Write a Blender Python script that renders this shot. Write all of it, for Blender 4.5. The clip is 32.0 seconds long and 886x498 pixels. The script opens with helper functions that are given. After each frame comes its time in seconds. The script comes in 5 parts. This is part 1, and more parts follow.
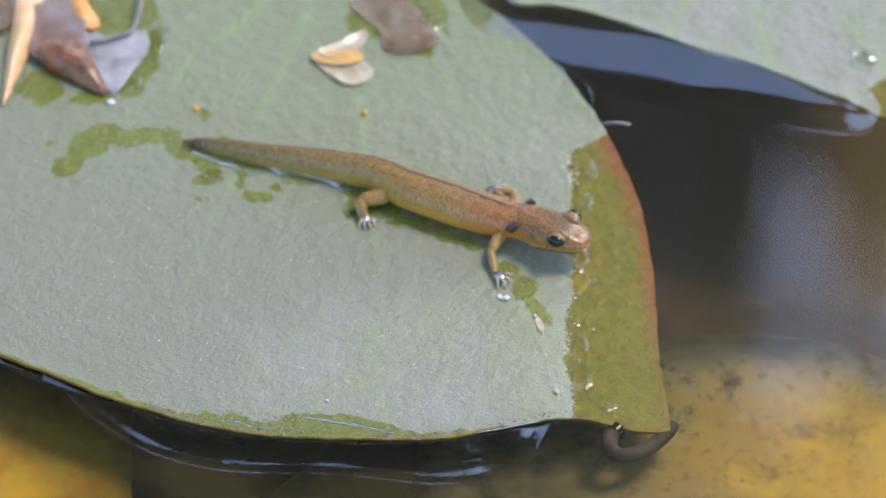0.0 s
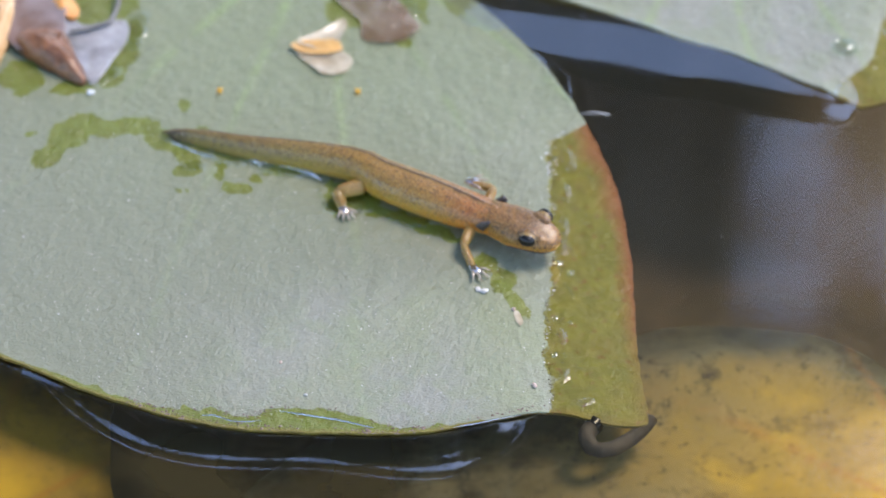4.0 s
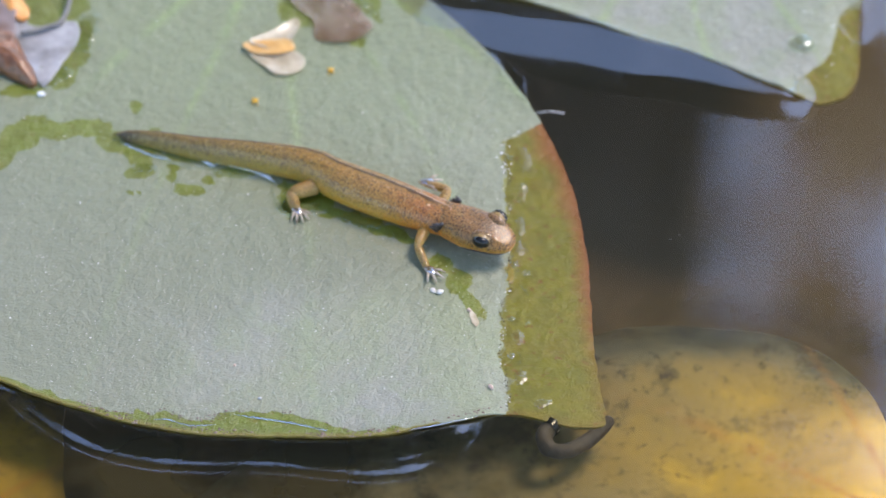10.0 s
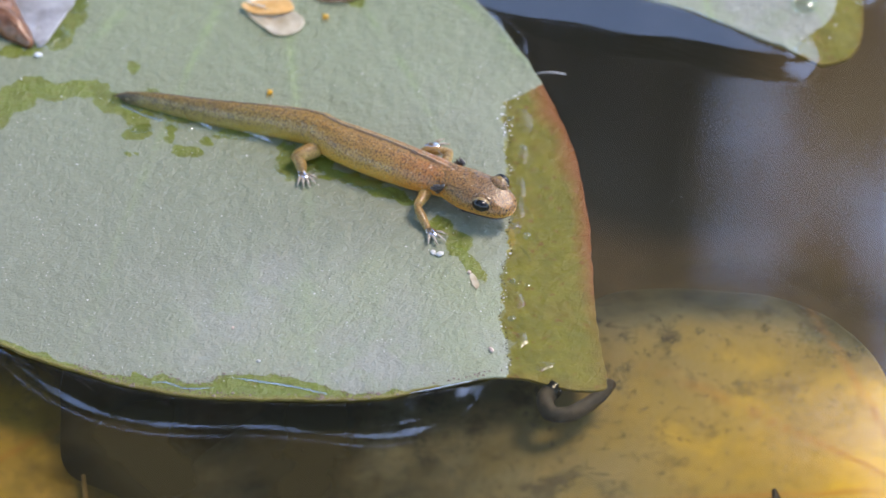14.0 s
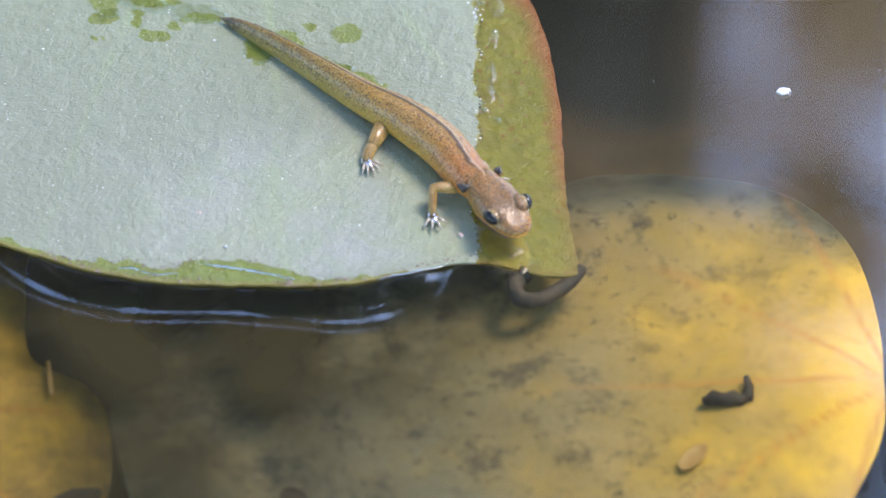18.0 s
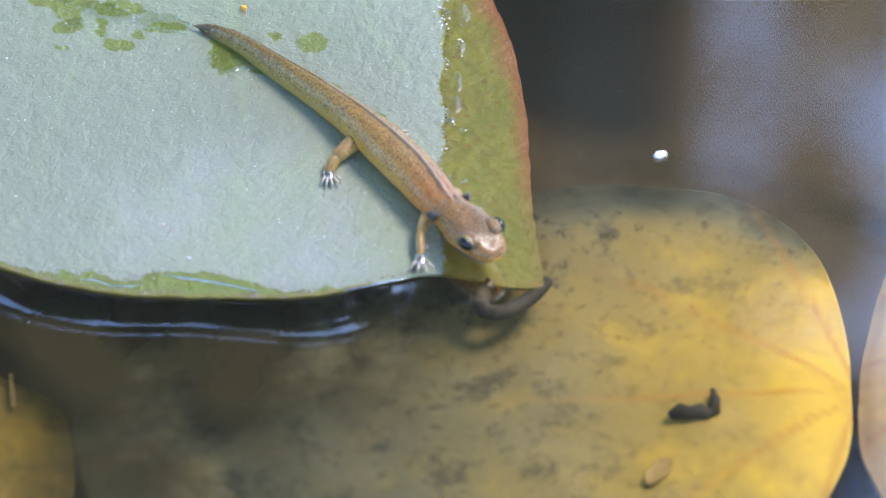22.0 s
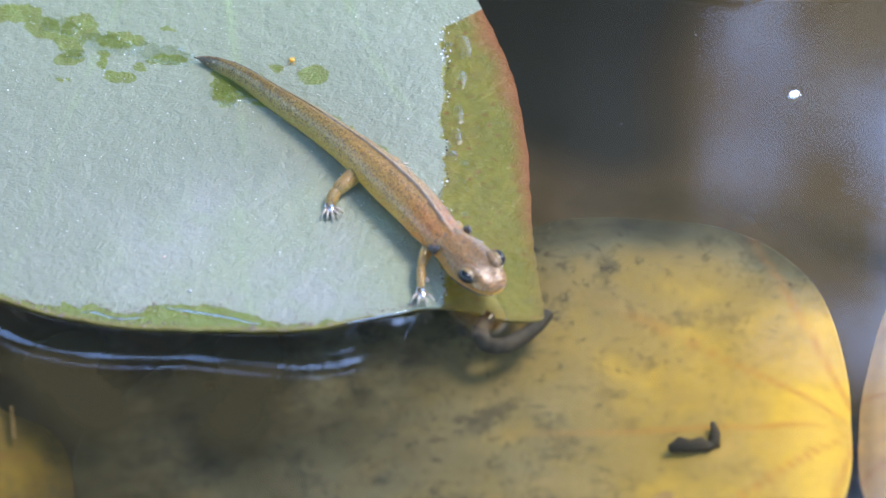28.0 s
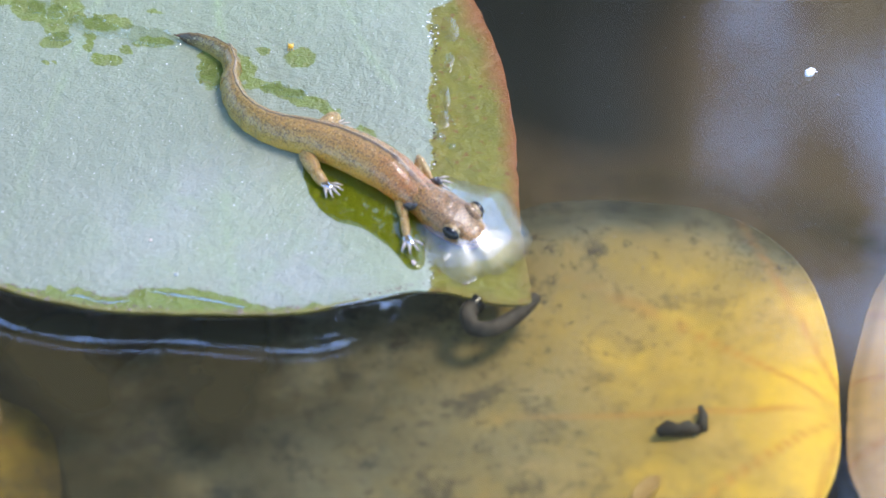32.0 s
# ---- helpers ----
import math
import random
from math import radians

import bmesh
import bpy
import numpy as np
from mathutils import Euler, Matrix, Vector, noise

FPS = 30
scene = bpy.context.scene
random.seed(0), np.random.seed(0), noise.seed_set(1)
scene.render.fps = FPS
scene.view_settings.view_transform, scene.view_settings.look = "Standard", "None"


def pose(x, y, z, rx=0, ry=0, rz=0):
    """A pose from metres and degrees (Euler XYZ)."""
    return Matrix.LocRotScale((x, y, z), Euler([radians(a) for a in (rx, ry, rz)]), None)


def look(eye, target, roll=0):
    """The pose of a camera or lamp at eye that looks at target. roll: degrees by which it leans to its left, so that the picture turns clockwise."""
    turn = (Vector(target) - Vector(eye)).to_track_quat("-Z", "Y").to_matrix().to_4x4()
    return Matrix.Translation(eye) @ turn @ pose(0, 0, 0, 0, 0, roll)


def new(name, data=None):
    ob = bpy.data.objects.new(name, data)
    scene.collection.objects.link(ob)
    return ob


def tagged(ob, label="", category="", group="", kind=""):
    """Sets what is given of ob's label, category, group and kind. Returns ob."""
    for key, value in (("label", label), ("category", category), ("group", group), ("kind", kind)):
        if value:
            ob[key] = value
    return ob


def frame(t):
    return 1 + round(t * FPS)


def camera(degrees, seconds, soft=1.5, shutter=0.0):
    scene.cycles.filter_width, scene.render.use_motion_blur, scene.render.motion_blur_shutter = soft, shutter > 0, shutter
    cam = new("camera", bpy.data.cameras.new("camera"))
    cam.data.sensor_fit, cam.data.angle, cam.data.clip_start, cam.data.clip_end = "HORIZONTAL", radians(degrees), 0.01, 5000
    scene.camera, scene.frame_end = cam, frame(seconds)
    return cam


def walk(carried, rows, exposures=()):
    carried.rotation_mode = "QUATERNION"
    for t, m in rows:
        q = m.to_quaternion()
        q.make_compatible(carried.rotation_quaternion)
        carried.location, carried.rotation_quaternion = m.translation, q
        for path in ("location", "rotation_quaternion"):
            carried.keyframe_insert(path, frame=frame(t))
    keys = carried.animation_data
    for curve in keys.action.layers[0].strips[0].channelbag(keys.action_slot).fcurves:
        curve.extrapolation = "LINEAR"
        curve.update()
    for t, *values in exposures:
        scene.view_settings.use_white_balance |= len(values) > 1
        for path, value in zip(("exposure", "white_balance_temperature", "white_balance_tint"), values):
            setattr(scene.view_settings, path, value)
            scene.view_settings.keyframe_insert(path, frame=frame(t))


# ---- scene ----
cam = camera(8.0, 32.0)
EXPOSURES = [(0, 1.78, 6850, 16), (3.5, 1.80, 6850, 16), (5, 1.86, 6850, 16), (9, 1.84, 6850, 16), (12, 1.81, 6850, 16), (16.1, 1.78, 6850, 16), (17, 2.14, 6450, 15), (20, 2.18, 6350, 15), (22.5, 2.14, 6000, 13), (28, 2.18, 5950, 13), (32, 2.24, 5950, 13)]
PATH = [
    (0, pose(-0.00227, -0.55808, 0.55956, 44.939, 0, 0.585) @ pose(0, 0, 0, 0, 0, -0.014)),
    (0.5, pose(-0.00218, -0.55717, 0.56002, 44.939, 0, 0.591) @ pose(0, 0, 0, 0, 0, -0.007)),
    (1, pose(-0.00218, -0.55627, 0.56023, 44.814, 0, 0.520) @ pose(0, 0, 0, 0, 0, -0.003)),
    (1.5, pose(-0.00233, -0.55554, 0.56011, 44.784, 0, 0.458) @ pose(0, 0, 0, 0, 0, 0.009)),
    (2, pose(-0.00264, -0.55500, 0.55979, 44.723, 0, 0.460) @ pose(0, 0, 0, 0, 0, 0.000)),
    (2.5, pose(-0.00296, -0.55454, 0.55969, 44.567, 0, 0.407) @ pose(0, 0, 0, 0, 0, -0.046)),
    (4.5, pose(0.00033, -0.54926, 0.57163, 43.873, 0, 0.559) @ pose(0, 0, 0, 0, 0, 0.020)),
    (5, pose(0.00020, -0.54908, 0.57153, 43.883, 0, 0.447) @ pose(0, 0, 0, 0, 0, 0.004)),
    (5.5, pose(0.00002, -0.54901, 0.57075, 43.944, 0, 0.121) @ pose(0, 0, 0, 0, 0, 0.001)),
    (6, pose(-0.00013, -0.54882, 0.56962, 43.939, 0, -0.023) @ pose(0, 0, 0, 0, 0, -0.039)),
    (6.5, pose(-0.00031, -0.54836, 0.56857, 43.963, 0, 0.049) @ pose(0, 0, 0, 0, 0, 0.039)),
    (7, pose(-0.00057, -0.54769, 0.56800, 43.928, 0, -0.014) @ pose(0, 0, 0, 0, 0, -0.009)),
    (7.5, pose(-0.00081, -0.54707, 0.56784, 43.929, 0, -0.060) @ pose(0, 0, 0, 0, 0, -0.016)),
    (8, pose(-0.00082, -0.54666, 0.56768, 43.915, 0, -0.036) @ pose(0, 0, 0, 0, 0, -0.037)),
    (8.5, pose(-0.00053, -0.54645, 0.56721, 43.933, 0, -0.090) @ pose(0, 0, 0, 0, 0, 0.012)),
    (9, pose(-0.00013, -0.54625, 0.56652, 43.957, 0, -0.014) @ pose(0, 0, 0, 0, 0, 0.005)),
    (9.5, pose(0.00020, -0.54590, 0.56582, 43.944, 0, 0.011) @ pose(0, 0, 0, 0, 0, 0.004)),
    (10, pose(0.00037, -0.54537, 0.56515, 43.930, 0, 0.008) @ pose(0, 0, 0, 0, 0, 0.012)),
    (10.5, pose(0.00042, -0.54480, 0.56434, 43.878, 0, 0.024) @ pose(0, 0, 0, 0, 0, 0.014)),
    (11, pose(0.00046, -0.54430, 0.56331, 43.769, 0, 0.064) @ pose(0, 0, 0, 0, 0, -0.012)),
    (11.5, pose(0.00050, -0.54391, 0.56220, 43.783, 0, -0.001) @ pose(0, 0, 0, 0, 0, 0.033)),
    (12, pose(0.00052, -0.54356, 0.56124, 43.788, 0, -0.008) @ pose(0, 0, 0, 0, 0, 0.002)),
    (12.5, pose(0.00049, -0.54313, 0.56060, 43.747, 0, -0.018) @ pose(0, 0, 0, 0, 0, 0.005)),
    (13, pose(0.00045, -0.54263, 0.56026, 43.705, 0, 0.005) @ pose(0, 0, 0, 0, 0, 0.005)),
    (13.5, pose(0.00044, -0.54215, 0.56008, 43.674, 0, 0.017) @ pose(0, 0, 0, 0, 0, 0.012)),
    (15.5, pose(0.00161, -0.54055, 0.55776, 43.584, 0, 0.080) @ pose(0, 0, 0, 0, 0, 0.001)),
    (16, pose(0.00199, -0.54097, 0.55665, 43.467, 0, 0.079) @ pose(0, 0, 0, 0, 0, 0.029)),
    (16.5, pose(0.00242, -0.54137, 0.55526, 43.343, 0, 0.031) @ pose(0, 0, 0, 0, 0, 0.018)),
    (17, pose(0.00291, -0.54139, 0.55377, 43.108, 0, 0.081) @ pose(0, 0, 0, 0, 0, -0.015)),
    (17.5, pose(0.00347, -0.54074, 0.55228, 42.917, 0, 0.261) @ pose(0, 0, 0, 0, 0, 0.014)),
    (18, pose(0.00407, -0.53953, 0.55069, 42.976, 0, 0.009) @ pose(0, 0, 0, 0, 0, 0.013)),
    (18.5, pose(0.00467, -0.53822, 0.54898, 42.881, 0, -0.034) @ pose(0, 0, 0, 0, 0, 0.037)),
    (19, pose(0.00521, -0.53725, 0.54749, 42.954, 0, -0.079) @ pose(0, 0, 0, 0, 0, 0.020)),
    (19.5, pose(0.00566, -0.53666, 0.54662, 42.943, 0, -0.092) @ pose(0, 0, 0, 0, 0, 0.018)),
    (20, pose(0.00607, -0.53622, 0.54659, 42.922, 0, -0.151) @ pose(0, 0, 0, 0, 0, 0.005)),
    (20.5, pose(0.00650, -0.53571, 0.54734, 42.863, 0, -0.125) @ pose(0, 0, 0, 0, 0, 0.027)),
    (21, pose(0.00700, -0.53502, 0.54848, 42.780, 0, -0.114) @ pose(0, 0, 0, 0, 0, -0.003)),
    (21.5, pose(0.00750, -0.53414, 0.54955, 42.769, 0, -0.088) @ pose(0, 0, 0, 0, 0, 0.019)),
    (22, pose(0.00783, -0.53326, 0.55028, 42.752, 0, -0.032) @ pose(0, 0, 0, 0, 0, 0.054)),
    (22.5, pose(0.00788, -0.53268, 0.55076, 42.838, 0, -0.021) @ pose(0, 0, 0, 0, 0, 0.055)),
    (23, pose(0.00775, -0.53250, 0.55122, 42.773, 0, -0.064) @ pose(0, 0, 0, 0, 0, -0.001)),
    (23.5, pose(0.00768, -0.53242, 0.55193, 42.787, 0, -0.019) @ pose(0, 0, 0, 0, 0, 0.002)),
    (24, pose(0.00779, -0.53216, 0.55295, 42.741, 0, -0.010) @ pose(0, 0, 0, 0, 0, 0.014)),
    (24.5, pose(0.00805, -0.53169, 0.55402, 42.681, 0, 0.043) @ pose(0, 0, 0, 0, 0, 0.025)),
    (25, pose(0.00832, -0.53124, 0.55483, 42.623, 0, 0.117) @ pose(0, 0, 0, 0, 0, 0.052)),
    (25.5, pose(0.00855, -0.53101, 0.55514, 42.636, 0, 0.099) @ pose(0, 0, 0, 0, 0, 0.032)),
    (27.5, pose(0.00910, -0.53194, 0.55214, 42.875, 0, 0.094) @ pose(0, 0, 0, 0, 0, 0.025)),
    (28, pose(0.00904, -0.53172, 0.55243, 42.852, 0, 0.112) @ pose(0, 0, 0, 0, 0, 0.029)),
    (28.5, pose(0.00909, -0.53161, 0.55256, 42.856, 0, 0.131) @ pose(0, 0, 0, 0, 0, 0.021)),
    (29, pose(0.00934, -0.53166, 0.55226, 42.858, 0, 0.157) @ pose(0, 0, 0, 0, 0, 0.029)),
    (29.5, pose(0.00984, -0.53178, 0.55155, 42.870, 0, 0.244) @ pose(0, 0, 0, 0, 0, 0.001)),
    (30, pose(0.01043, -0.53177, 0.55075, 42.866, 0, 0.269) @ pose(0, 0, 0, 0, 0, 0.050)),
    (30.5, pose(0.01083, -0.53148, 0.55028, 42.839, 0, 0.079) @ pose(0, 0, 0, 0, 0, 0.039)),
    (31, pose(0.01089, -0.53094, 0.55027, 42.773, 0, -0.020) @ pose(0, 0, 0, 0, 0, 0.052)),
    (31.5, pose(0.01069, -0.53033, 0.55056, 42.717, 0, 0.055) @ pose(0, 0, 0, 0, 0, 0.022)),
    (32, pose(0.01039, -0.52984, 0.55092, 42.673, 0, 0.093) @ pose(0, 0, 0, 0, 0, 0.014)),
]
walk(cam, PATH, EXPOSURES)

MM = 0.001
BODY = 53.5  # length of the newt in mm, snout to tail tip


def setup_look():
    """World, wide soft sun and the depth of field of a long lens close to its subject."""
    world = bpy.data.worlds.new("sky")
    scene.world = world
    world.use_nodes = True
    nt = world.node_tree
    nt.nodes.clear()
    out = nt.nodes.new("ShaderNodeOutputWorld")
    bg = nt.nodes.new("ShaderNodeBackground")
    sky = nt.nodes.new("ShaderNodeTexSky")
    sky.sky_type = "NISHITA"
    sky.sun_disc = False
    sky.sun_elevation = radians(55)
    sky.sun_rotation = radians(60)
    sky.air_density, sky.dust_density, sky.ozone_density = 1.0, 0.3, 2.0
    bg.inputs["Strength"].default_value = 0.15
    nt.links.new(sky.outputs[0], bg.inputs[0])
    nt.links.new(bg.outputs[0], out.inputs[0])
    sun = bpy.data.lights.new("sun", "SUN")
    sun.energy, sun.angle, sun.color = 0.95, radians(20), (1.0, 0.90, 0.78)
    ob = new("sun", sun)
    ob.matrix_world = look((1.9, 1.1, 3.2), (0, 0, 0))
    cam.data.dof.use_dof = True
    cam.data.dof.focus_distance = 0.768
    cam.data.dof.aperture_fstop = 22.0


setup_look()

# ---- materials ----


def material(name):
    m = bpy.data.materials.new(name)
    m.use_nodes = True
    nt = m.node_tree
    nt.nodes.clear()
    out = nt.nodes.new("ShaderNodeOutputMaterial")
    return m, nt, out


def node(nt, kind, **inputs):
    n = nt.nodes.new(kind)
    for key, value in inputs.items():
        key = key.replace("_", " ")
        if isinstance(value, bpy.types.NodeSocket):
            nt.links.new(value, n.inputs[key])
        else:
            n.inputs[key].default_value = value
    return n


def coords(nt, which="Object"):
    return nt.nodes.new("ShaderNodeTexCoord").outputs[which]


def noise_tex(nt, vec, scale, detail=4.0, rough=0.55, distortion=0.0):
    return node(nt, "ShaderNodeTexNoise", Vector=vec, Scale=scale, Detail=detail, Roughness=rough, Distortion=distortion).outputs["Fac"]


def ramp(nt, fac, stops):
    n = nt.nodes.new("ShaderNodeValToRGB")
    while len(n.color_ramp.elements) < len(stops):
        n.color_ramp.elements.new(0.5)
    for e, (p, c) in zip(n.color_ramp.elements, stops):
        e.position = p
        e.color = (*c, 1) if len(c) == 3 else c
    nt.links.new(fac, n.inputs[0])
    return n.outputs[0]


def mix(nt, fac, a, b, mode="MIX"):
    n = nt.nodes.new("ShaderNodeMix")
    n.data_type = "RGBA"
    n.blend_type = mode
    for sock, value in ((n.inputs[0], fac), (n.inputs[6], a), (n.inputs[7], b)):
        if isinstance(value, bpy.types.NodeSocket):
            nt.links.new(value, sock)
        elif isinstance(value, tuple):
            sock.default_value = (*value, 1) if len(value) == 3 else value
        else:
            sock.default_value = value
    return n.outputs[2]


def calc(nt, op, a, b=0.0, c=0.0, clamp=False):
    n = nt.nodes.new("ShaderNodeMath")
    n.operation, n.use_clamp = op, clamp
    for sock, value in zip(n.inputs, (a, b, c)):
        if isinstance(value, bpy.types.NodeSocket):
            nt.links.new(value, sock)
        else:
            sock.default_value = value
    return n.outputs[0]


def smooth(nt, value, lo, hi):
    n = nt.nodes.new("ShaderNodeMapRange")
    n.interpolation_type = "SMOOTHSTEP"
    nt.links.new(value, n.inputs[0])
    n.inputs[1].default_value, n.inputs[2].default_value = lo, hi
    return n.outputs[0]


def bump(nt, height, strength, distance):
    return node(nt, "ShaderNodeBump", Height=height, Strength=strength, Distance=distance).outputs[0]


def principled(nt, out, **inputs):
    p = node(nt, "ShaderNodeBsdfPrincipled", **inputs)
    nt.links.new(p.outputs[0], out.inputs[0])
    return p


def lily_material(name, dry, wet, edge):
    """Waxy blue-green leaf: the bloom of the dry upper side is gone where the leaf dips under water."""
    m, nt, out = material(name)
    co = coords(nt)
    sep = node(nt, "ShaderNodeSeparateXYZ", Vector=co)
    fine = noise_tex(nt, co, 3400.0, 3.0, 0.6)
    mid = noise_tex(nt, co, 160.0, 5.0, 0.6)
    big = noise_tex(nt, co, 34.0, 3.0, 0.5)
    bloom = mix(nt, smooth(nt, mid, 0.42, 0.58), dry, tuple(v * f for v, f in zip(dry, (0.91, 0.98, 0.84))))
    bloom = mix(nt, smooth(nt, big, 0.38, 0.70), bloom, tuple(v * f for v, f in zip(dry, (0.92, 1.0, 0.70))))
    age = nt.nodes.new("ShaderNodeAttribute")
    age.attribute_name = "age"
    pale = nt.nodes.new("ShaderNodeAttribute")
    pale.attribute_name = "pale"
    thin = calc(nt, "ADD", pale.outputs["Fac"], calc(nt, "MULTIPLY", calc(nt, "SUBTRACT", noise_tex(nt, co, 90.0, 4.0), 0.5), 0.7))
    bloom = mix(nt, smooth(nt, thin, 0.75, 0.10), bloom, tuple(v * f for v, f in zip(dry, (0.76, 0.80, 0.66))))
    bloom = mix(nt, smooth(nt, age.outputs["Fac"], 0.85, 0.25), bloom, tuple(v * f for v, f in zip(dry, (0.80, 0.90, 0.62))))
    vein = nt.nodes.new("ShaderNodeAttribute")
    vein.attribute_name = "vein"
    bloom = mix(nt, calc(nt, "MULTIPLY", calc(nt, "MULTIPLY", vein.outputs["Fac"], smooth(nt, mid, 0.3, 0.6)), 1.0), bloom, (0.26, 0.37, 0.12))
    bloom = mix(nt, smooth(nt, fine, 0.62, 0.76), bloom, (0.36, 0.40, 0.37))
    bloom = mix(nt, calc(nt, "MULTIPLY", smooth(nt, noise_tex(nt, co, 1300.0, 4.0, 0.7), 0.45, 0.65), 0.22), bloom, tuple(v * 0.62 for v in dry))
    rim = nt.nodes.new("ShaderNodeAttribute")
    rim.attribute_name = "rim"
    side = smooth(nt, sep.outputs["X"], 0.003, 0.008)
    wet_low = mix(nt, side, (0.14, 0.175, 0.022), wet)
    body = mix(nt, calc(nt, "MULTIPLY", smooth(nt, noise_tex(nt, co, 420.0, 5.0, 0.7), 0.36, 0.64), 0.45), wet_low, (0.10, 0.105, 0.012))
    body = mix(nt, calc(nt, "MULTIPLY", smooth(nt, noise_tex(nt, co, 150.0, 3.0, 0.6), 0.48, 0.66), calc(nt, "MULTIPLY", side, 0.2)), body, (0.26, 0.15, 0.02))
    body = mix(nt, calc(nt, "MULTIPLY", smooth(nt, noise_tex(nt, co, 1000.0, 3.0), 0.60, 0.70), calc(nt, "MULTIPLY_ADD", side, 0.6, 0.2)), body, (0.20, 0.07, 0.015))
    body = mix(nt, calc(nt, "MULTIPLY", rim.outputs["Fac"], 0.9), body, edge)
    dip = nt.nodes.new("ShaderNodeAttribute")
    dip.attribute_name = "dip"
    jag = calc(nt, "ADD", dip.outputs["Fac"], calc(nt, "MULTIPLY", calc(nt, "SUBTRACT", noise_tex(nt, co, 420.0, 6.0, 0.72), 0.5), 1.3))
    wetness = smooth(nt, jag, 0.44, 0.56)
    colour = mix(nt, wetness, bloom, body)
    height = calc(nt, "ADD", calc(nt, "MULTIPLY", fine, 0.35), calc(nt, "ADD", calc(nt, "MULTIPLY", mid, 0.7), calc(nt, "MULTIPLY", noise_tex(nt, co, 620.0, 4.0, 0.55), 1.0)))
    principled(nt, out, Base_Color=colour, Roughness=calc(nt, "MULTIPLY_ADD", wetness, -0.12, 0.46), Specular_IOR_Level=0.5,
               Normal=bump(nt, height, 0.75, 0.0006))
    return m


def sunken_leaf_material(name, heart, dull, spot):
    """A dying leaf under the surface: yellow near its stalk, olive away from it, with dark rot spots."""
    m, nt, out = material(name)
    co = coords(nt)
    vein = nt.nodes.new("ShaderNodeAttribute")
    vein.attribute_name = "vein"
    age = nt.nodes.new("ShaderNodeAttribute")
    age.attribute_name = "age"
    big = noise_tex(nt, co, 55.0, 4.0, 0.6)
    a = calc(nt, "ADD", age.outputs["Fac"], calc(nt, "MULTIPLY", calc(nt, "SUBTRACT", big, 0.5), 1.2))
    colour = ramp(nt, a, [(0.0, heart), (0.16, tuple(v * 0.85 for v in heart)), (0.40, tuple(0.36 * h + 0.4 * d for h, d in zip(heart, dull))), (0.75, dull), (1.0, tuple(v * 0.75 for v in dull))])
    colour = mix(nt, calc(nt, "MULTIPLY", smooth(nt, noise_tex(nt, co, 110.0, 5.0, 0.65), 0.40, 0.75), 0.7), colour, mix(nt, age.outputs["Fac"], (0.80, 0.48, 0.07), dull))
    rotten = smooth(nt, age.outputs["Fac"], 0.05, 0.75)
    colour = mix(nt, calc(nt, "MULTIPLY", smooth(nt, noise_tex(nt, co, 210.0, 6.0, 0.7), 0.50, 0.68), calc(nt, "MULTIPLY_ADD", rotten, 0.55, 0.15)), colour, spot)
    colour = mix(nt, calc(nt, "MULTIPLY", smooth(nt, noise_tex(nt, co, 620.0, 5.0, 0.75), 0.54, 0.66), calc(nt, "MULTIPLY_ADD", rotten, 0.45, 0.15)), colour, spot)
    colour = mix(nt, calc(nt, "MULTIPLY", smooth(nt, noise_tex(nt, co, 95.0, 4.0, 0.6), 0.52, 0.66), calc(nt, "MULTIPLY_ADD", rotten, -0.3, 0.35)), colour, tuple(v * 0.8 for v in heart))
    colour = mix(nt, calc(nt, "MULTIPLY", vein.outputs["Fac"], 0.9), colour, (heart[0] * 0.6, heart[1] * 0.36, heart[2] * 0.3))
    principled(nt, out, Base_Color=colour, Roughness=0.6, Normal=bump(nt, big, 0.4, 0.002))
    return m


def gloss_share(nt, head_on):
    """Share of light that a water surface mirrors: little when seen head-on, all at a grazing angle."""
    lw = nt.nodes.new("ShaderNodeLayerWeight")
    lw.inputs["Blend"].default_value = 0.5
    return calc(nt, "MULTIPLY_ADD", calc(nt, "POWER", lw.outputs["Facing"], 5.0), 1.0 - head_on, head_on)


def water_material():
    m, nt, out = material("pond_water")
    clear = node(nt, "ShaderNodeBsdfTransparent", Color=(0.96, 0.94, 0.82, 1))
    silt = node(nt, "ShaderNodeBsdfDiffuse", Color=(0.28, 0.28, 0.25, 1))
    body = node(nt, "ShaderNodeMixShader", Fac=0.022)
    nt.links.new(clear.outputs[0], body.inputs[1])
    nt.links.new(silt.outputs[0], body.inputs[2])
    gloss = node(nt, "ShaderNodeBsdfGlossy", Color=(1, 1, 1, 1), Roughness=0.0)
    top = node(nt, "ShaderNodeMixShader", Fac=gloss_share(nt, 0.14))
    nt.links.new(body.outputs[0], top.inputs[1])
    nt.links.new(gloss.outputs[0], top.inputs[2])
    nt.links.new(top.outputs[0], out.inputs[0])
    return m


def film_material(name, tint, head_on=0.045, rough=0.02):
    """A thin sheet of clear water: it takes the pale bloom off what it wets."""
    m, nt, out = material(name)
    clear = node(nt, "ShaderNodeBsdfTransparent", Color=(*tint, 1))
    gloss = node(nt, "ShaderNodeBsdfGlossy", Color=(1, 1, 1, 1), Roughness=rough)
    top = node(nt, "ShaderNodeMixShader", Fac=gloss_share(nt, head_on))
    nt.links.new(clear.outputs[0], top.inputs[1])
    nt.links.new(gloss.outputs[0], top.inputs[2])
    nt.links.new(top.outputs[0], out.inputs[0])
    return m


def along_ramp(nt, along, stops):
    """Colours along the animal, by distance from the snout in mm."""
    return ramp(nt, calc(nt, "DIVIDE", along, BODY), [(d / BODY, c) for d, c in stops])


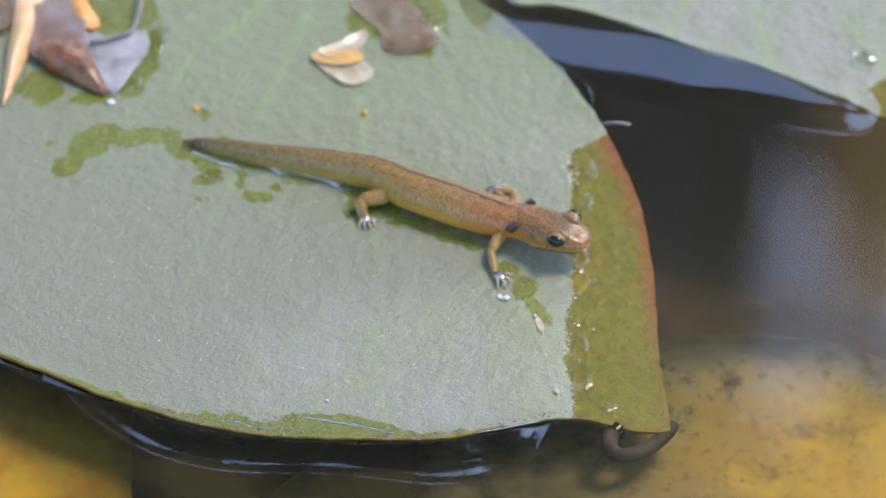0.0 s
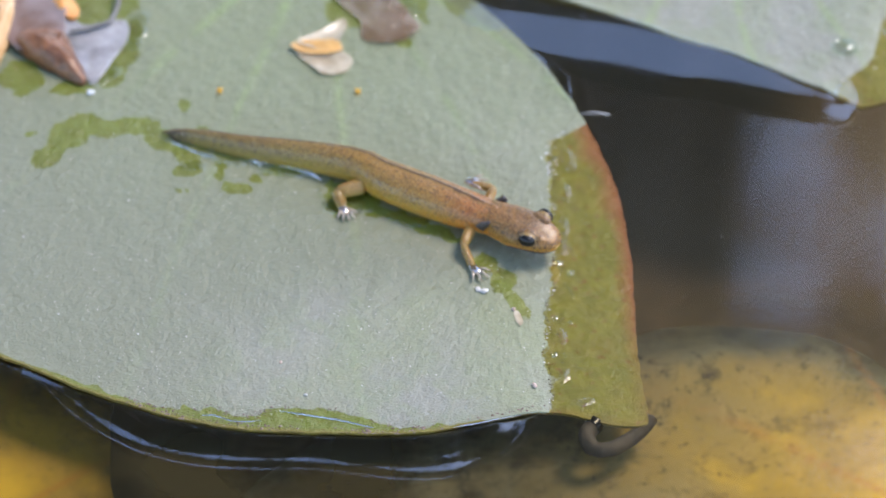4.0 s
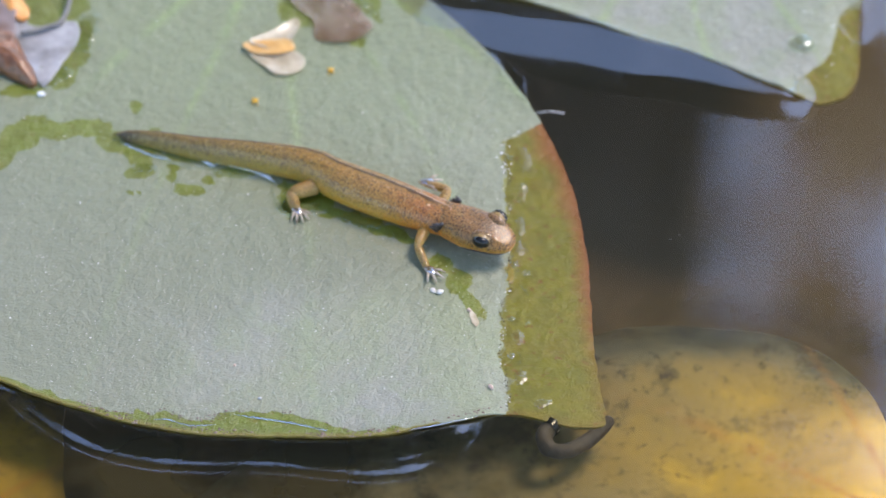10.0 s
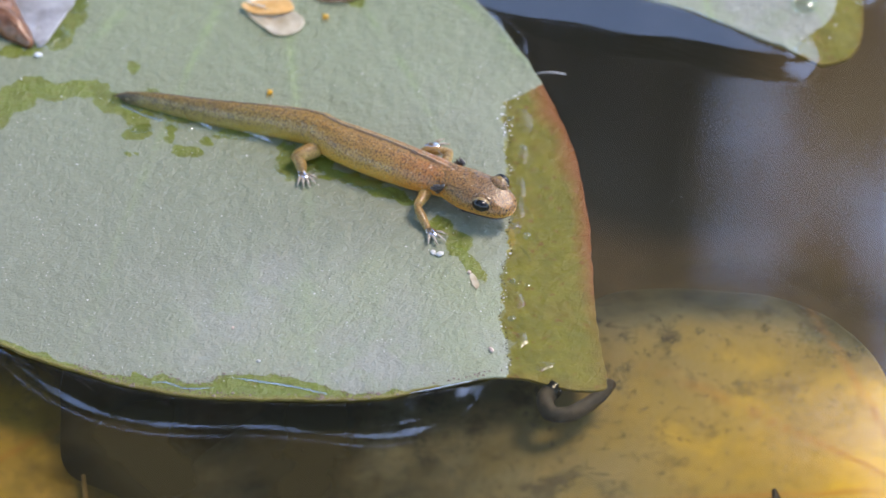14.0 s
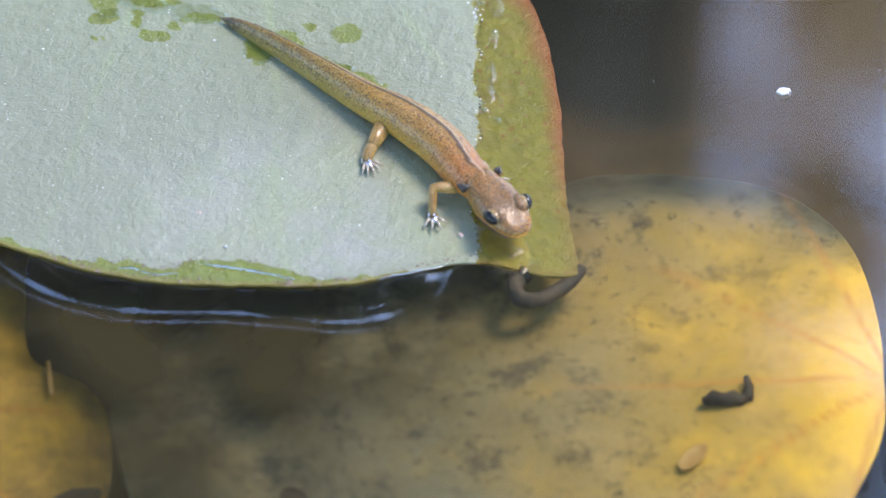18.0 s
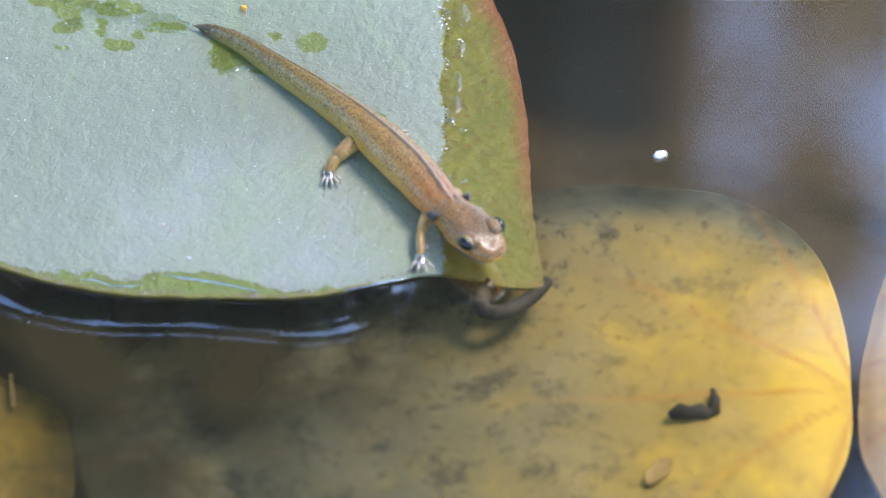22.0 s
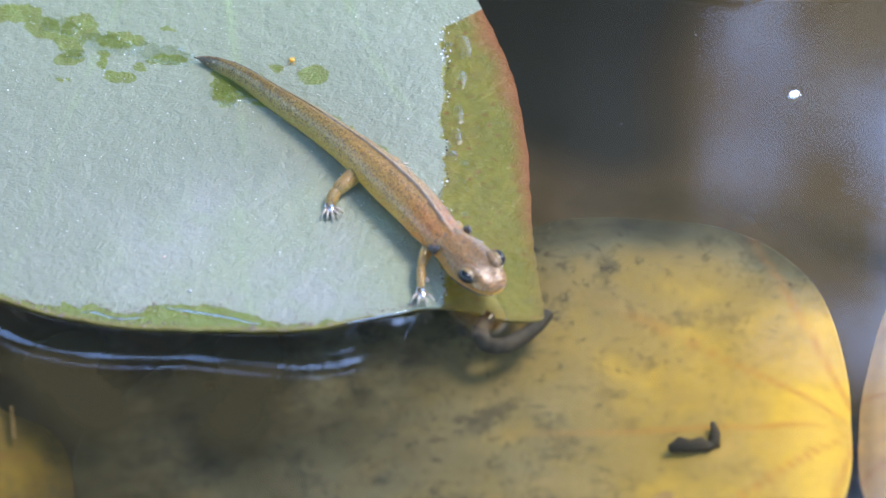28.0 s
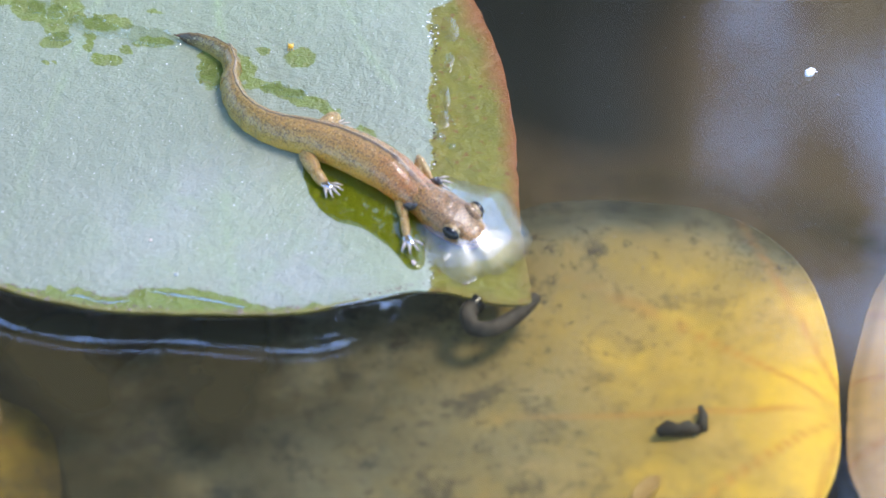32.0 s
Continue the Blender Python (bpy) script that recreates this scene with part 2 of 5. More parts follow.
def skin_material(name, flank_stops, belly_stops, speckle=0.6, wet=0.6, line=True, drape=900.0, sheen=0.08):
    """Wet speckled amphibian skin: one dark line down the spine, grey-brown back, warm flanks and belly."""
    m, nt, out = material(name)
    chance = nt.nodes.new("ShaderNodeObjectInfo").outputs["Random"]
    shift = node(nt, "ShaderNodeCombineXYZ", X=calc(nt, "MULTIPLY", chance, 0.1), Y=calc(nt, "MULTIPLY", chance, 0.07))
    total = nt.nodes.new("ShaderNodeVectorMath")
    nt.links.new(coords(nt), total.inputs[0])
    nt.links.new(shift.outputs[0], total.inputs[1])
    co = total.outputs[0]
    arc = nt.nodes.new("ShaderNodeAttribute")
    arc.attribute_name = "arc"
    along = nt.nodes.new("ShaderNodeAttribute")
    along.attribute_name = "along"
    speck = noise_tex(nt, co, 4200.0, 3.0, 0.65)
    blot = noise_tex(nt, co, 950.0, 4.0, 0.65)
    a = calc(nt, "ADD", arc.outputs["Fac"], calc(nt, "MULTIPLY", calc(nt, "SUBTRACT", blot, 0.5), 0.10))
    flank = along_ramp(nt, along.outputs["Fac"], flank_stops)
    belly = along_ramp(nt, along.outputs["Fac"], belly_stops)
    colour = mix(nt, smooth(nt, a, 0.36, 0.66), flank, belly)
    back = smooth(nt, a, 0.42, 0.10)
    colour = mix(nt, calc(nt, "MULTIPLY", back, 0.4), colour, (0.15, 0.075, 0.025))
    thick = calc(nt, "MULTIPLY", smooth(nt, a, 0.72, 0.40), speckle)
    colour = mix(nt, calc(nt, "MULTIPLY", smooth(nt, blot, 0.50, 0.66), calc(nt, "MULTIPLY", thick, 0.45)), colour, (0.12, 0.075, 0.03))
    colour = mix(nt, calc(nt, "MULTIPLY", smooth(nt, speck, 0.47, 0.60), thick), colour, (0.06, 0.036, 0.016))
    colour = mix(nt, calc(nt, "MULTIPLY", smooth(nt, noise_tex(nt, co, 3600.0, 2.0), 0.60, 0.68), 0.45), colour, (0.58, 0.42, 0.20))
    if line:
        ragged = calc(nt, "ADD", arc.outputs["Fac"], calc(nt, "MULTIPLY", calc(nt, "SUBTRACT", noise_tex(nt, co, 1500.0, 3.0), 0.5), 0.035))
        behind = smooth(nt, along.outputs["Fac"], 8.0, 12.0)
        colour = mix(nt, calc(nt, "MULTIPLY", calc(nt, "MULTIPLY", smooth(nt, ragged, 0.085, 0.060), behind), 0.35), colour, (0.40, 0.25, 0.09))
        colour = mix(nt, calc(nt, "MULTIPLY", calc(nt, "MULTIPLY", smooth(nt, ragged, 0.042, 0.020), behind), 0.8), colour, (0.035, 0.020, 0.010))
    uneven = bump(nt, calc(nt, "ADD", calc(nt, "MULTIPLY", noise_tex(nt, co, 2600.0, 2.0), 0.5), noise_tex(nt, co, drape, 3.0)), 0.5, 0.0003)
    p = principled(nt, out, Base_Color=colour, Roughness=0.36, Specular_IOR_Level=0.2, Coat_Weight=wet, Coat_IOR=1.2 + wet * 0.45, Coat_Roughness=sheen,
                   Subsurface_Weight=0.25, Subsurface_Radius=(0.0014, 0.0006, 0.0002), Subsurface_Scale=0.5,
                   Normal=bump(nt, calc(nt, "ADD", calc(nt, "MULTIPLY", speck, 0.6), blot), 0.7, 0.0003))
    nt.links.new(uneven, p.inputs["Coat Normal"])
    return m


def soaked_material(name, a, b, scale, clear):
    """A thin soaked scrap that lets part of what lies under it through."""
    m, nt, out = material(name)
    co = coords(nt)
    n = noise_tex(nt, co, scale, 5.0, 0.65)
    p = node(nt, "ShaderNodeBsdfPrincipled", Base_Color=mix(nt, smooth(nt, n, 0.35, 0.65), a, b), Roughness=0.28, Coat_Weight=0.5, Coat_Roughness=0.1,
             Normal=bump(nt, n, 0.5, 0.0005))
    both = node(nt, "ShaderNodeMixShader", Fac=calc(nt, "MULTIPLY_ADD", smooth(nt, noise_tex(nt, co, scale * 0.6, 3.0), 0.35, 0.65), 0.35, clear - 0.17))
    nt.links.new(p.outputs[0], both.inputs[1])
    nt.links.new(node(nt, "ShaderNodeBsdfTransparent", Color=(0.95, 0.93, 0.88, 1)).outputs[0], both.inputs[2])
    nt.links.new(both.outputs[0], out.inputs[0])
    return m


def plain_material(name, a, b, scale, rough=0.5, relief=0.0003, metal=0.0, coat=0.0, translucent=0.0):
    m, nt, out = material(name)
    co = coords(nt)
    n = noise_tex(nt, co, scale, 5.0, 0.65)
    colour = mix(nt, smooth(nt, n, 0.32, 0.68), a, b)
    colour = mix(nt, smooth(nt, noise_tex(nt, co, scale * 5.0, 3.0), 0.6, 0.75), colour, tuple(v * 0.6 for v in a))
    principled(nt, out, Base_Color=colour, Roughness=rough, Metallic=metal, Coat_Weight=coat, Coat_Roughness=0.1,
               Transmission_Weight=translucent, Normal=bump(nt, n, 0.5, relief))
    return m


LILY = lily_material("lily_leaf", (0.262, 0.272, 0.226), (0.225, 0.215, 0.018), (0.30, 0.075, 0.025))
LEAF_GOLD = sunken_leaf_material("golden_sunken_leaf", (0.86, 0.53, 0.035), (0.165, 0.15, 0.085), (0.022, 0.02, 0.014))
LEAF_OCHRE = sunken_leaf_material("ochre_sunken_leaf", (0.58, 0.36, 0.018), (0.09, 0.06, 0.01), (0.03, 0.022, 0.01))
LEAF_PINK = sunken_leaf_material("pinkish_sunken_leaf", (0.55, 0.33, 0.10), (0.46, 0.29, 0.15), (0.12, 0.08, 0.04))
WATER = water_material()
FILM = film_material("wet_film", (0.60, 0.60, 0.14))
HOOD = film_material("clear_water", (0.96, 0.95, 0.92), 0.20, 0.24)
DROP = film_material("water_drop", (0.93, 0.95, 0.88), 0.09)
SILVER = film_material("air_silvered_water", (0.92, 0.94, 0.96), 0.52, 0.16)
SHEEN = film_material("rippled_water", (0.95, 0.95, 0.90), 0.06, 0.28)
MUD = plain_material("pond_mud", (0.030, 0.022, 0.012), (0.055, 0.042, 0.024), 30.0, 0.9, 0.01)
EARTH = plain_material("bank_earth", (0.06, 0.05, 0.03), (0.05, 0.07, 0.025), 3.0, 0.95, 0.05)
SKIN = skin_material("newt_skin", [(0.0, (0.48, 0.235, 0.055)), (7.0, (0.45, 0.23, 0.058)), (11.5, (0.56, 0.20, 0.04)), (17.0, (0.47, 0.25, 0.055)), (27.0, (0.46, 0.26, 0.055)), (35.0, (0.38, 0.245, 0.055)), (50.0, (0.28, 0.20, 0.055)), (52.6, (0.07, 0.055, 0.03))],
                     [(0.0, (0.80, 0.35, 0.04)), (7.0, (0.80, 0.32, 0.03)), (12.0, (0.72, 0.25, 0.025)), (18.0, (0.66, 0.35, 0.055)), (27.0, (0.62, 0.36, 0.055)), (36.0, (0.44, 0.30, 0.06)), (50.0, (0.30, 0.23, 0.06)), (52.6, (0.08, 0.06, 0.03))], 0.75, 0.75)
SKIN_HEAD = skin_material("newt_head_skin", [(0.0, (0.46, 0.21, 0.045)), (3.5, (0.26, 0.14, 0.05)), (9.0, (0.43, 0.205, 0.05))], [(0.0, (0.80, 0.37, 0.04)), (9.0, (0.78, 0.30, 0.028))], 0.9, 0.66, False, 900.0, 0.10)
SKIN_LEG = skin_material("newt_leg_skin", [(0.0, (0.46, 0.29, 0.085)), (20.0, (0.46, 0.29, 0.085))], [(0.0, (0.56, 0.36, 0.10)), (20.0, (0.56, 0.36, 0.10))], 0.55, 0.6, False)
# Toe skin is paled so that its colour carries some wet sheen.
TOE = plain_material("newt_toe_skin_sheen", (0.28, 0.22, 0.14), (0.44, 0.38, 0.30), 1500.0, 0.25, 0.0001, coat=0.7)
EYE_GOLD = plain_material("eye_gold", (0.34, 0.22, 0.08), (0.07, 0.04, 0.02), 1600.0, 0.25, 0.0, coat=0.1)
EYE_BLACK = plain_material("eye_black", (0.004, 0.004, 0.004), (0.006, 0.005, 0.004), 900.0, 0.22, 0.0)
GILL = plain_material("gill_skin", (0.02, 0.016, 0.014), (0.08, 0.055, 0.045), 2500.0, 0.3, 0.0002, coat=0.6)
FIN = plain_material("fin_skin", (0.12, 0.075, 0.025), (0.26, 0.16, 0.05), 1800.0, 0.3, 0.0002, coat=0.5)
HUSK = plain_material("brown_husk", (0.13, 0.05, 0.018), (0.30, 0.12, 0.045), 420.0, 0.35, 0.0008, coat=0.4)
SCALE_TAN = plain_material("tan_bud_scale", (0.62, 0.36, 0.15), (0.74, 0.50, 0.27), 260.0, 0.4, 0.0004, coat=0.3)
SCALE_ORANGE = plain_material("orange_bud_scale", (0.66, 0.26, 0.05), (0.76, 0.36, 0.10), 260.0, 0.4, 0.0004, coat=0.3)
# Pale grey stands for sky mirrored in the water over the scraps.
SKY_SHEEN_LEAF = soaked_material("sky_sheen_soaked_leaf", (0.34, 0.34, 0.36), (0.58, 0.59, 0.62), 180.0, 0.45)
VIOLET_LEAF = soaked_material("violet_soaked_leaf", (0.26, 0.16, 0.12), (0.40, 0.33, 0.33), 160.0, 0.4)
BROWN_LEAF = soaked_material("brown_soaked_leaf", (0.22, 0.12, 0.07), (0.42, 0.34, 0.27), 150.0, 0.5)
PETAL = soaked_material("pale_petal", (0.62, 0.52, 0.36), (0.74, 0.66, 0.50), 260.0, 0.40)
PETAL_ORANGE = soaked_material("orange_petal", (0.78, 0.42, 0.12), (0.84, 0.54, 0.22), 260.0, 0.2)
TWIG = plain_material("grey_twig", (0.16, 0.16, 0.16), (0.26, 0.25, 0.24), 700.0, 0.5)
STALK = plain_material("dark_stalk", (0.03, 0.022, 0.014), (0.075, 0.055, 0.036), 500.0, 0.7, 0.0006)
ROT = plain_material("rotten_bark", (0.025, 0.018, 0.01), (0.06, 0.042, 0.02), 500.0, 0.7, 0.0006)
OCHRE = plain_material("ochre_scale", (0.34, 0.20, 0.05), (0.42, 0.26, 0.08), 400.0, 0.6)
GRIT = plain_material("pale_grit", (0.56, 0.54, 0.50), (0.72, 0.70, 0.66), 1500.0, 0.6)
SPECK = plain_material("grey_speck", (0.22, 0.21, 0.19), (0.36, 0.34, 0.31), 1500.0, 0.7)
GRIT_PINK = plain_material("pink_grit", (0.55, 0.40, 0.33), (0.68, 0.54, 0.46), 1500.0, 0.6)
FLUFF = plain_material("white_fluff", (0.80, 0.80, 0.82), (0.88, 0.88, 0.90), 2000.0, 0.8)
MITE = plain_material("orange_mite", (0.82, 0.42, 0.03), (0.86, 0.50, 0.06), 3000.0, 0.35)
BARK = plain_material("tree_bark", (0.22, 0.18, 0.15), (0.38, 0.33, 0.28), 9.0, 0.9, 0.02)
FOLIAGE = plain_material("tree_foliage", (0.035, 0.05, 0.018), (0.07, 0.085, 0.03), 4.0, 0.6, 0.01)

# ---- mesh helpers ----


def mesh_object(name, verts, faces, mat, parent=None, label="", attrs=(), shade=True):
    me = bpy.data.meshes.new(name)
    me.from_pydata([tuple(v) for v in verts], [], [tuple(f) for f in faces])
    if shade:
        me.polygons.foreach_set("use_smooth", [True] * len(me.polygons))
    for key, values in attrs:
        a = me.attributes.new(key, "FLOAT", "POINT")
        a.data.foreach_set("value", list(values))
    me.materials.append(mat)
    me.update()
    ob = new(name, me)
    if parent is not None:
        ob.parent = parent
    if label:
        ob["label"] = label
    return ob


def thing(name, place, label, category, group="", kind=""):
    ob = new(name)
    ob.empty_display_size = 0.002
    ob.matrix_world = place if isinstance(place, Matrix) else pose(*place)
    return tagged(ob, label, category, group, kind)


def spline(points, per=12, closed=True):
    """A smooth line through a few corner points."""
    p = [Vector(q) for q in points]
    n = len(p)
    out = []
    for i in range(n if closed else n - 1):
        if closed:
            a, b, c, d = p[i - 1], p[i], p[(i + 1) % n], p[(i + 2) % n]
        else:
            a, b, c, d = p[max(i - 1, 0)], p[i], p[i + 1], p[min(i + 2, n - 1)]
        for k in range(per):
            u = k / per
            out.append(0.5 * (2 * b + (c - a) * u + (2 * a - 5 * b + 4 * c - d) * u * u + (3 * b - a - 3 * c + d) * u ** 3))
    if not closed:
        out.append(p[-1])
    return out


def rings_mesh(rings, close_ends=True):
    """Verts and faces of a loft through rings of equal count."""
    n = len(rings[0])
    verts = [v for r in rings for v in r]
    faces = []
    for i in range(len(rings) - 1):
        for j in range(n):
            k = (j + 1) % n
            faces.append((i * n + j, i * n + k, (i + 1) * n + k, (i + 1) * n + j))
    if close_ends:
        faces.append(tuple(reversed(range(n))))
        faces.append(tuple(range((len(rings) - 1) * n, len(rings) * n)))
    return verts, faces


def tube(points, radii, sides=10):
    """A tube along points in metres."""
    pts = [Vector(p) for p in points]
    rings = []
    side = Vector((0, 0, 1))
    for i, p in enumerate(pts):
        d = (pts[min(i + 1, len(pts) - 1)] - pts[max(i - 1, 0)]).normalized()
        a = d.cross(side)
        a = a.normalized() if a.length > 1e-4 else Vector((1, 0, 0))
        b = a.cross(d)
        r = radii[i] if not isinstance(radii, float) else radii
        rings.append([p + r * (math.cos(t) * a + math.sin(t) * b) for t in (2 * math.pi * k / sides for k in range(sides))])
    return rings_mesh(rings)


def ellipsoid(cx, cy, cz, rx, ry, rz, nu=14, nv=9):
    rings = []
    for i in range(nv):
        a = math.pi * (0.03 + 0.94 * i / (nv - 1))
        rings.append([(cx + rx * math.sin(a) * math.cos(t), cy + ry * math.sin(a) * math.sin(t), cz - rz * math.cos(a)) for t in (2 * math.pi * k / nu for k in range(nu))])
    return rings_mesh(rings)


def sheet(outline, centre, height, thick, rings=40, extra=None):
    """A leaf-like sheet: an outline filled in rings towards a centre, with a top, an underside and a rim."""
    n = len(outline)
    cx, cy = centre
    verts, faces = [], []
    info = []
    rr = [1 - (1 - i / rings) ** 1.35 for i in range(1, rings + 1)]
    for under in (0, 1):
        base = len(verts)
        z = height(cx, cy, 0.0) - under * thick
        verts.append((cx, cy, z))
        info.append((cx, cy, 0.0))
        for r in rr:
            for p in outline:
                x, y = cx + (p[0] - cx) * r, cy + (p[1] - cy) * r
                verts.append((x, y, height(x, y, r) - under * thick))
                info.append((x, y, r))
        for j in range(n):
            k = (j + 1) % n
            f = (base, base + 1 + j, base + 1 + k)
            faces.append(f if not under else f[::-1])
        for i in range(rings - 1):
            for j in range(n):
                k = (j + 1) % n
                a = base + 1 + i * n
                f = (a + j, a + n + j, a + n + k, a + k)
                faces.append(f if not under else f[::-1])
    top, low = 1 + (rings - 1) * n, 1 + n * rings + 1 + (rings - 1) * n
    for j in range(n):
        k = (j + 1) % n
        faces.append((top + j, low + j, low + k, top + k))
    return verts, faces, info


# ---- the lily pads ----
PAD = spline([(-61.6, -19.8), (-46.8, -27.3), (-33.0, -32.1), (-18.0, -33.3), (-6.4, -32.9), (5.2, -29.3), (9.6, -28.6), (15.4, -29.8),
              (19.3, -29.5), (20.0, -27.6), (19.0, -19.4), (18.5, -9.9), (18.0, 0.8), (15.4, 14.6), (11.2, 23.7), (4.1, 35.5), (-6.1, 46.7),
              (-24.7, 60.4), (-43.4, 66.9), (-69.5, 69.1), (-94.9, 60.4), (-107.2, 34.0), (-103.5, 8.7), (-89.5, -7.9), (-75.1, -14.6)], 16)
PAD_CENTRE = (-38.0, 18.0)
PAD_FAR = spline([(-0.3, 44.6), (6.0, 41.9), (12.2, 40.1), (19.5, 37.7), (25.2, 35.0), (30.3, 33.4), (36.0, 30.6), (40.5, 28.1), (44.5, 26.6), (48.1, 26.2), (51.8, 27.7), (53.5, 32.9), (54.0, 42.3), (57.0, 52.9),
                  (60.6, 65.8), (54.3, 90.3), (31.7, 97.2), (8.8, 82.4), (-1.8, 60.4)], 14)
FAR_CENTRE = (28.0, 62.0)


def wobble(x, y, scale, seed=0.0):
    return noise.noise(Vector((x / scale, y / scale, seed)))


def waterline(y):
    """Where the dry leaf meets the water on the sunken flap, in mm."""
    return 8.2 - 1.0 * math.exp(-((y + 17) / 5) ** 2) + 0.45 * wobble(0, y, 1.3, 3.0) + 0.8 * wobble(0, y, 4.5, 6.0) + 1.3 * max(0.0, y - 18.0)


def pad_height(x, y, r):
    """Height of the near pad's upper side over the water, in mm."""
    d = x - waterline(y)
    z = 0.9 * (1 - math.exp(d / 4.0)) if d < 0 else -0.12 * d
    z += 0.10 * wobble(x, y, 14.0, 1.0) + 0.035 * wobble(x, y, 3.0, 2.0)
    if d < 0:
        edge = (1 - r) * 50.0
        z += 0.25 * math.exp(-(edge / 1.4) ** 2) * min(1.0, -d / 4.0)
    z += 0.05 * wobble(x, y, 1.1, 15.0) * (r < 0.97)
    return z


NEAR_RIM = [(-62.0, -20.0), (-53.1, -24.6), (-44.7, -28.4), (-39.9, -30.4), (-33.0, -32.5), (-26.1, -33.3), (-19.3, -33.5), (-12.5, -33.4), (-7.1, -33.0), (-2.3, -31.7), (3.1, -30.0)]
LAP = [(-60.0, 1.6), (-49.0, 2.6), (-43.4, 2.4), (-40.0, 2.3), (-36.5, 3.0), (-35.1, 1.6), (-33.1, 4.0), (-31.0, 2.2), (-27.6, 2.9), (-24.2, 4.4), (-19.4, 4.1), (-15.3, 3.2), (-12.5, 1.6), (-9.8, 0.8), (-5.7, 0.9), (-2.0, 0.3)]


def lapped(x, y, r):
    """Where the water laps over the near rim and leaves it green."""
    if y > -10 or x > 0:
        return 0.0
    off = y - float(np.interp(x, [q[0] for q in NEAR_RIM], [q[1] for q in NEAR_RIM]))
    wide = float(np.interp(x, [q[0] for q in LAP], [q[1] for q in LAP])) * (1.0 if x > -37 else 0.5) + 0.7 * wobble(x, y, 1.6, 9.0)
    return max(0.0, min(1.0, 0.5 + (wide - off) * 0.7))


def far_height(x, y, r):
    edge = (1 - r) * 34.0
    z = 1.5 - 0.04 * max(0.0, min(20.0, x - 20.0)) + 0.10 * wobble(x, y, 12.0, 5.0)
    dip = max(0.0, min(1.0, (x - 43.0) / 5.0)) * max(0.0, min(1.0, (46.0 - y) / 10.0))
    lifted = 1.3 * math.exp(-((x - 9.0) / 8.0) ** 2) * (y < 60)
    return z - 2.2 * dip * math.exp(-(edge / 4.0) ** 2) + (0.4 + lifted) * (1 - dip) * math.exp(-(edge / 2.0) ** 2)


def wet_spots(x, y, spots):
    """How strongly a place on the leaf is wetted by the water lying on it."""
    w = 0.0
    x, y = x + 0.8 * wobble(x, y, 2.6, 71.0) + 0.5 * wobble(x, y, 1.1, 72.0), y + 0.8 * wobble(x, y, 2.6, 73.0) + 0.5 * wobble(x, y, 1.1, 74.0)
    for cx, cy, rx, ry, turn in spots:
        c, q = math.cos(turn), math.sin(turn)
        a, b = ((x - cx) * c + (y - cy) * q) / rx, ((y - cy) * c - (x - cx) * q) / ry
        w = max(w, 1.25 * math.exp(-0.9 * (a * a + b * b)))
    return w


def build_pad(name, outline, centre, height, label, stalk, spots=()):
    n = len(outline)
    ragged = []
    for j, p in enumerate(outline):
        q = Vector(p) - Vector(centre)
        k = 1 + 0.0035 * wobble(p[0], p[1], 1.7, 7.0) + 0.004 * wobble(p[0], p[1], 6.0, 8.0)
        ragged.append(Vector(centre) + q * k)
    verts, faces, info = sheet(ragged, centre, height, 0.45, 110 if spots else 60)
    vein, rim, dip, age, pale = [], [], [], [], []
    half = len(info) // 2
    for i, (x, y, r) in enumerate(info):
        a = math.atan2(y - stalk[1], x - stalk[0])
        d = math.hypot(x - stalk[0], y - stalk[1])
        s = abs(math.sin(a * 8.5 + 0.5 * wobble(x, y, 25.0, 4.0)))
        vein.append(max(0.0, 1 - s * d / 9.0) ** 1.6 * max(0.2, 1 - d / 75.0) * (0.8 if i < half else 0.2))
        rim.append(max(0.0, 1 - (1 - r) * (24.0 - 8.0 * max(0.0, min(1.0, y / 12.0)) + 9.0 * wobble(x, y, 5.0, 12.0))) * min(1.0, max(0.25, (y + 26.0) / 18.0)) if spots and x > 9 else max(0.0, 1 - (1 - r) * 70.0) * 0.3)
        age.append(min(1.0, d / 85.0) if spots else 1.0)
        pale.append(min(1.0, math.exp(-((x + 8) / 27.0) ** 2 - ((y + 21) / 14.0) ** 2) + 1.0 * math.exp(-((x - 1) / 12.0) ** 2 - ((y - 27) / 13.0) ** 2)) if spots else 1.0)
        z = height(x, y, r)
        dip.append(1.0 if i >= half else max(0.0, min(1.0, max(0.5 - z * 1.6, wet_spots(x, y, spots), lapped(x, y, r) if spots else 0.0))))
    ob = thing(name, pose(0, 0, 0), label, "lily pad", "lily pads on the pond")
    blade = mesh_object("blade", [(x * MM, y * MM, z * MM) for x, y, z in verts], faces, LILY, ob, "", (("vein", vein), ("rim", rim), ("dip", dip), ("age", age), ("pale", pale)))
    pts = [(stalk[0] * MM, stalk[1] * MM, -0.0002), (stalk[0] * MM, stalk[1] * MM - 0.004, -0.05), (stalk[0] * MM + 0.02, stalk[1] * MM - 0.01, -0.345)]
    v, f = tube(spline(pts, 8, False), 0.002)
    mesh_object("stalk", v, f, STALK, ob, "dark sunken leaf stalk")
    return ob


def inside(x, y, poly):
    c = False
    for i in range(len(poly)):
        a, b = poly[i - 1], poly[i]
        if (a[1] > y) != (b[1] > y) and x < (b[0] - a[0]) * (y - a[1]) / (b[1] - a[1]) + a[0]:
            c = not c
    return c


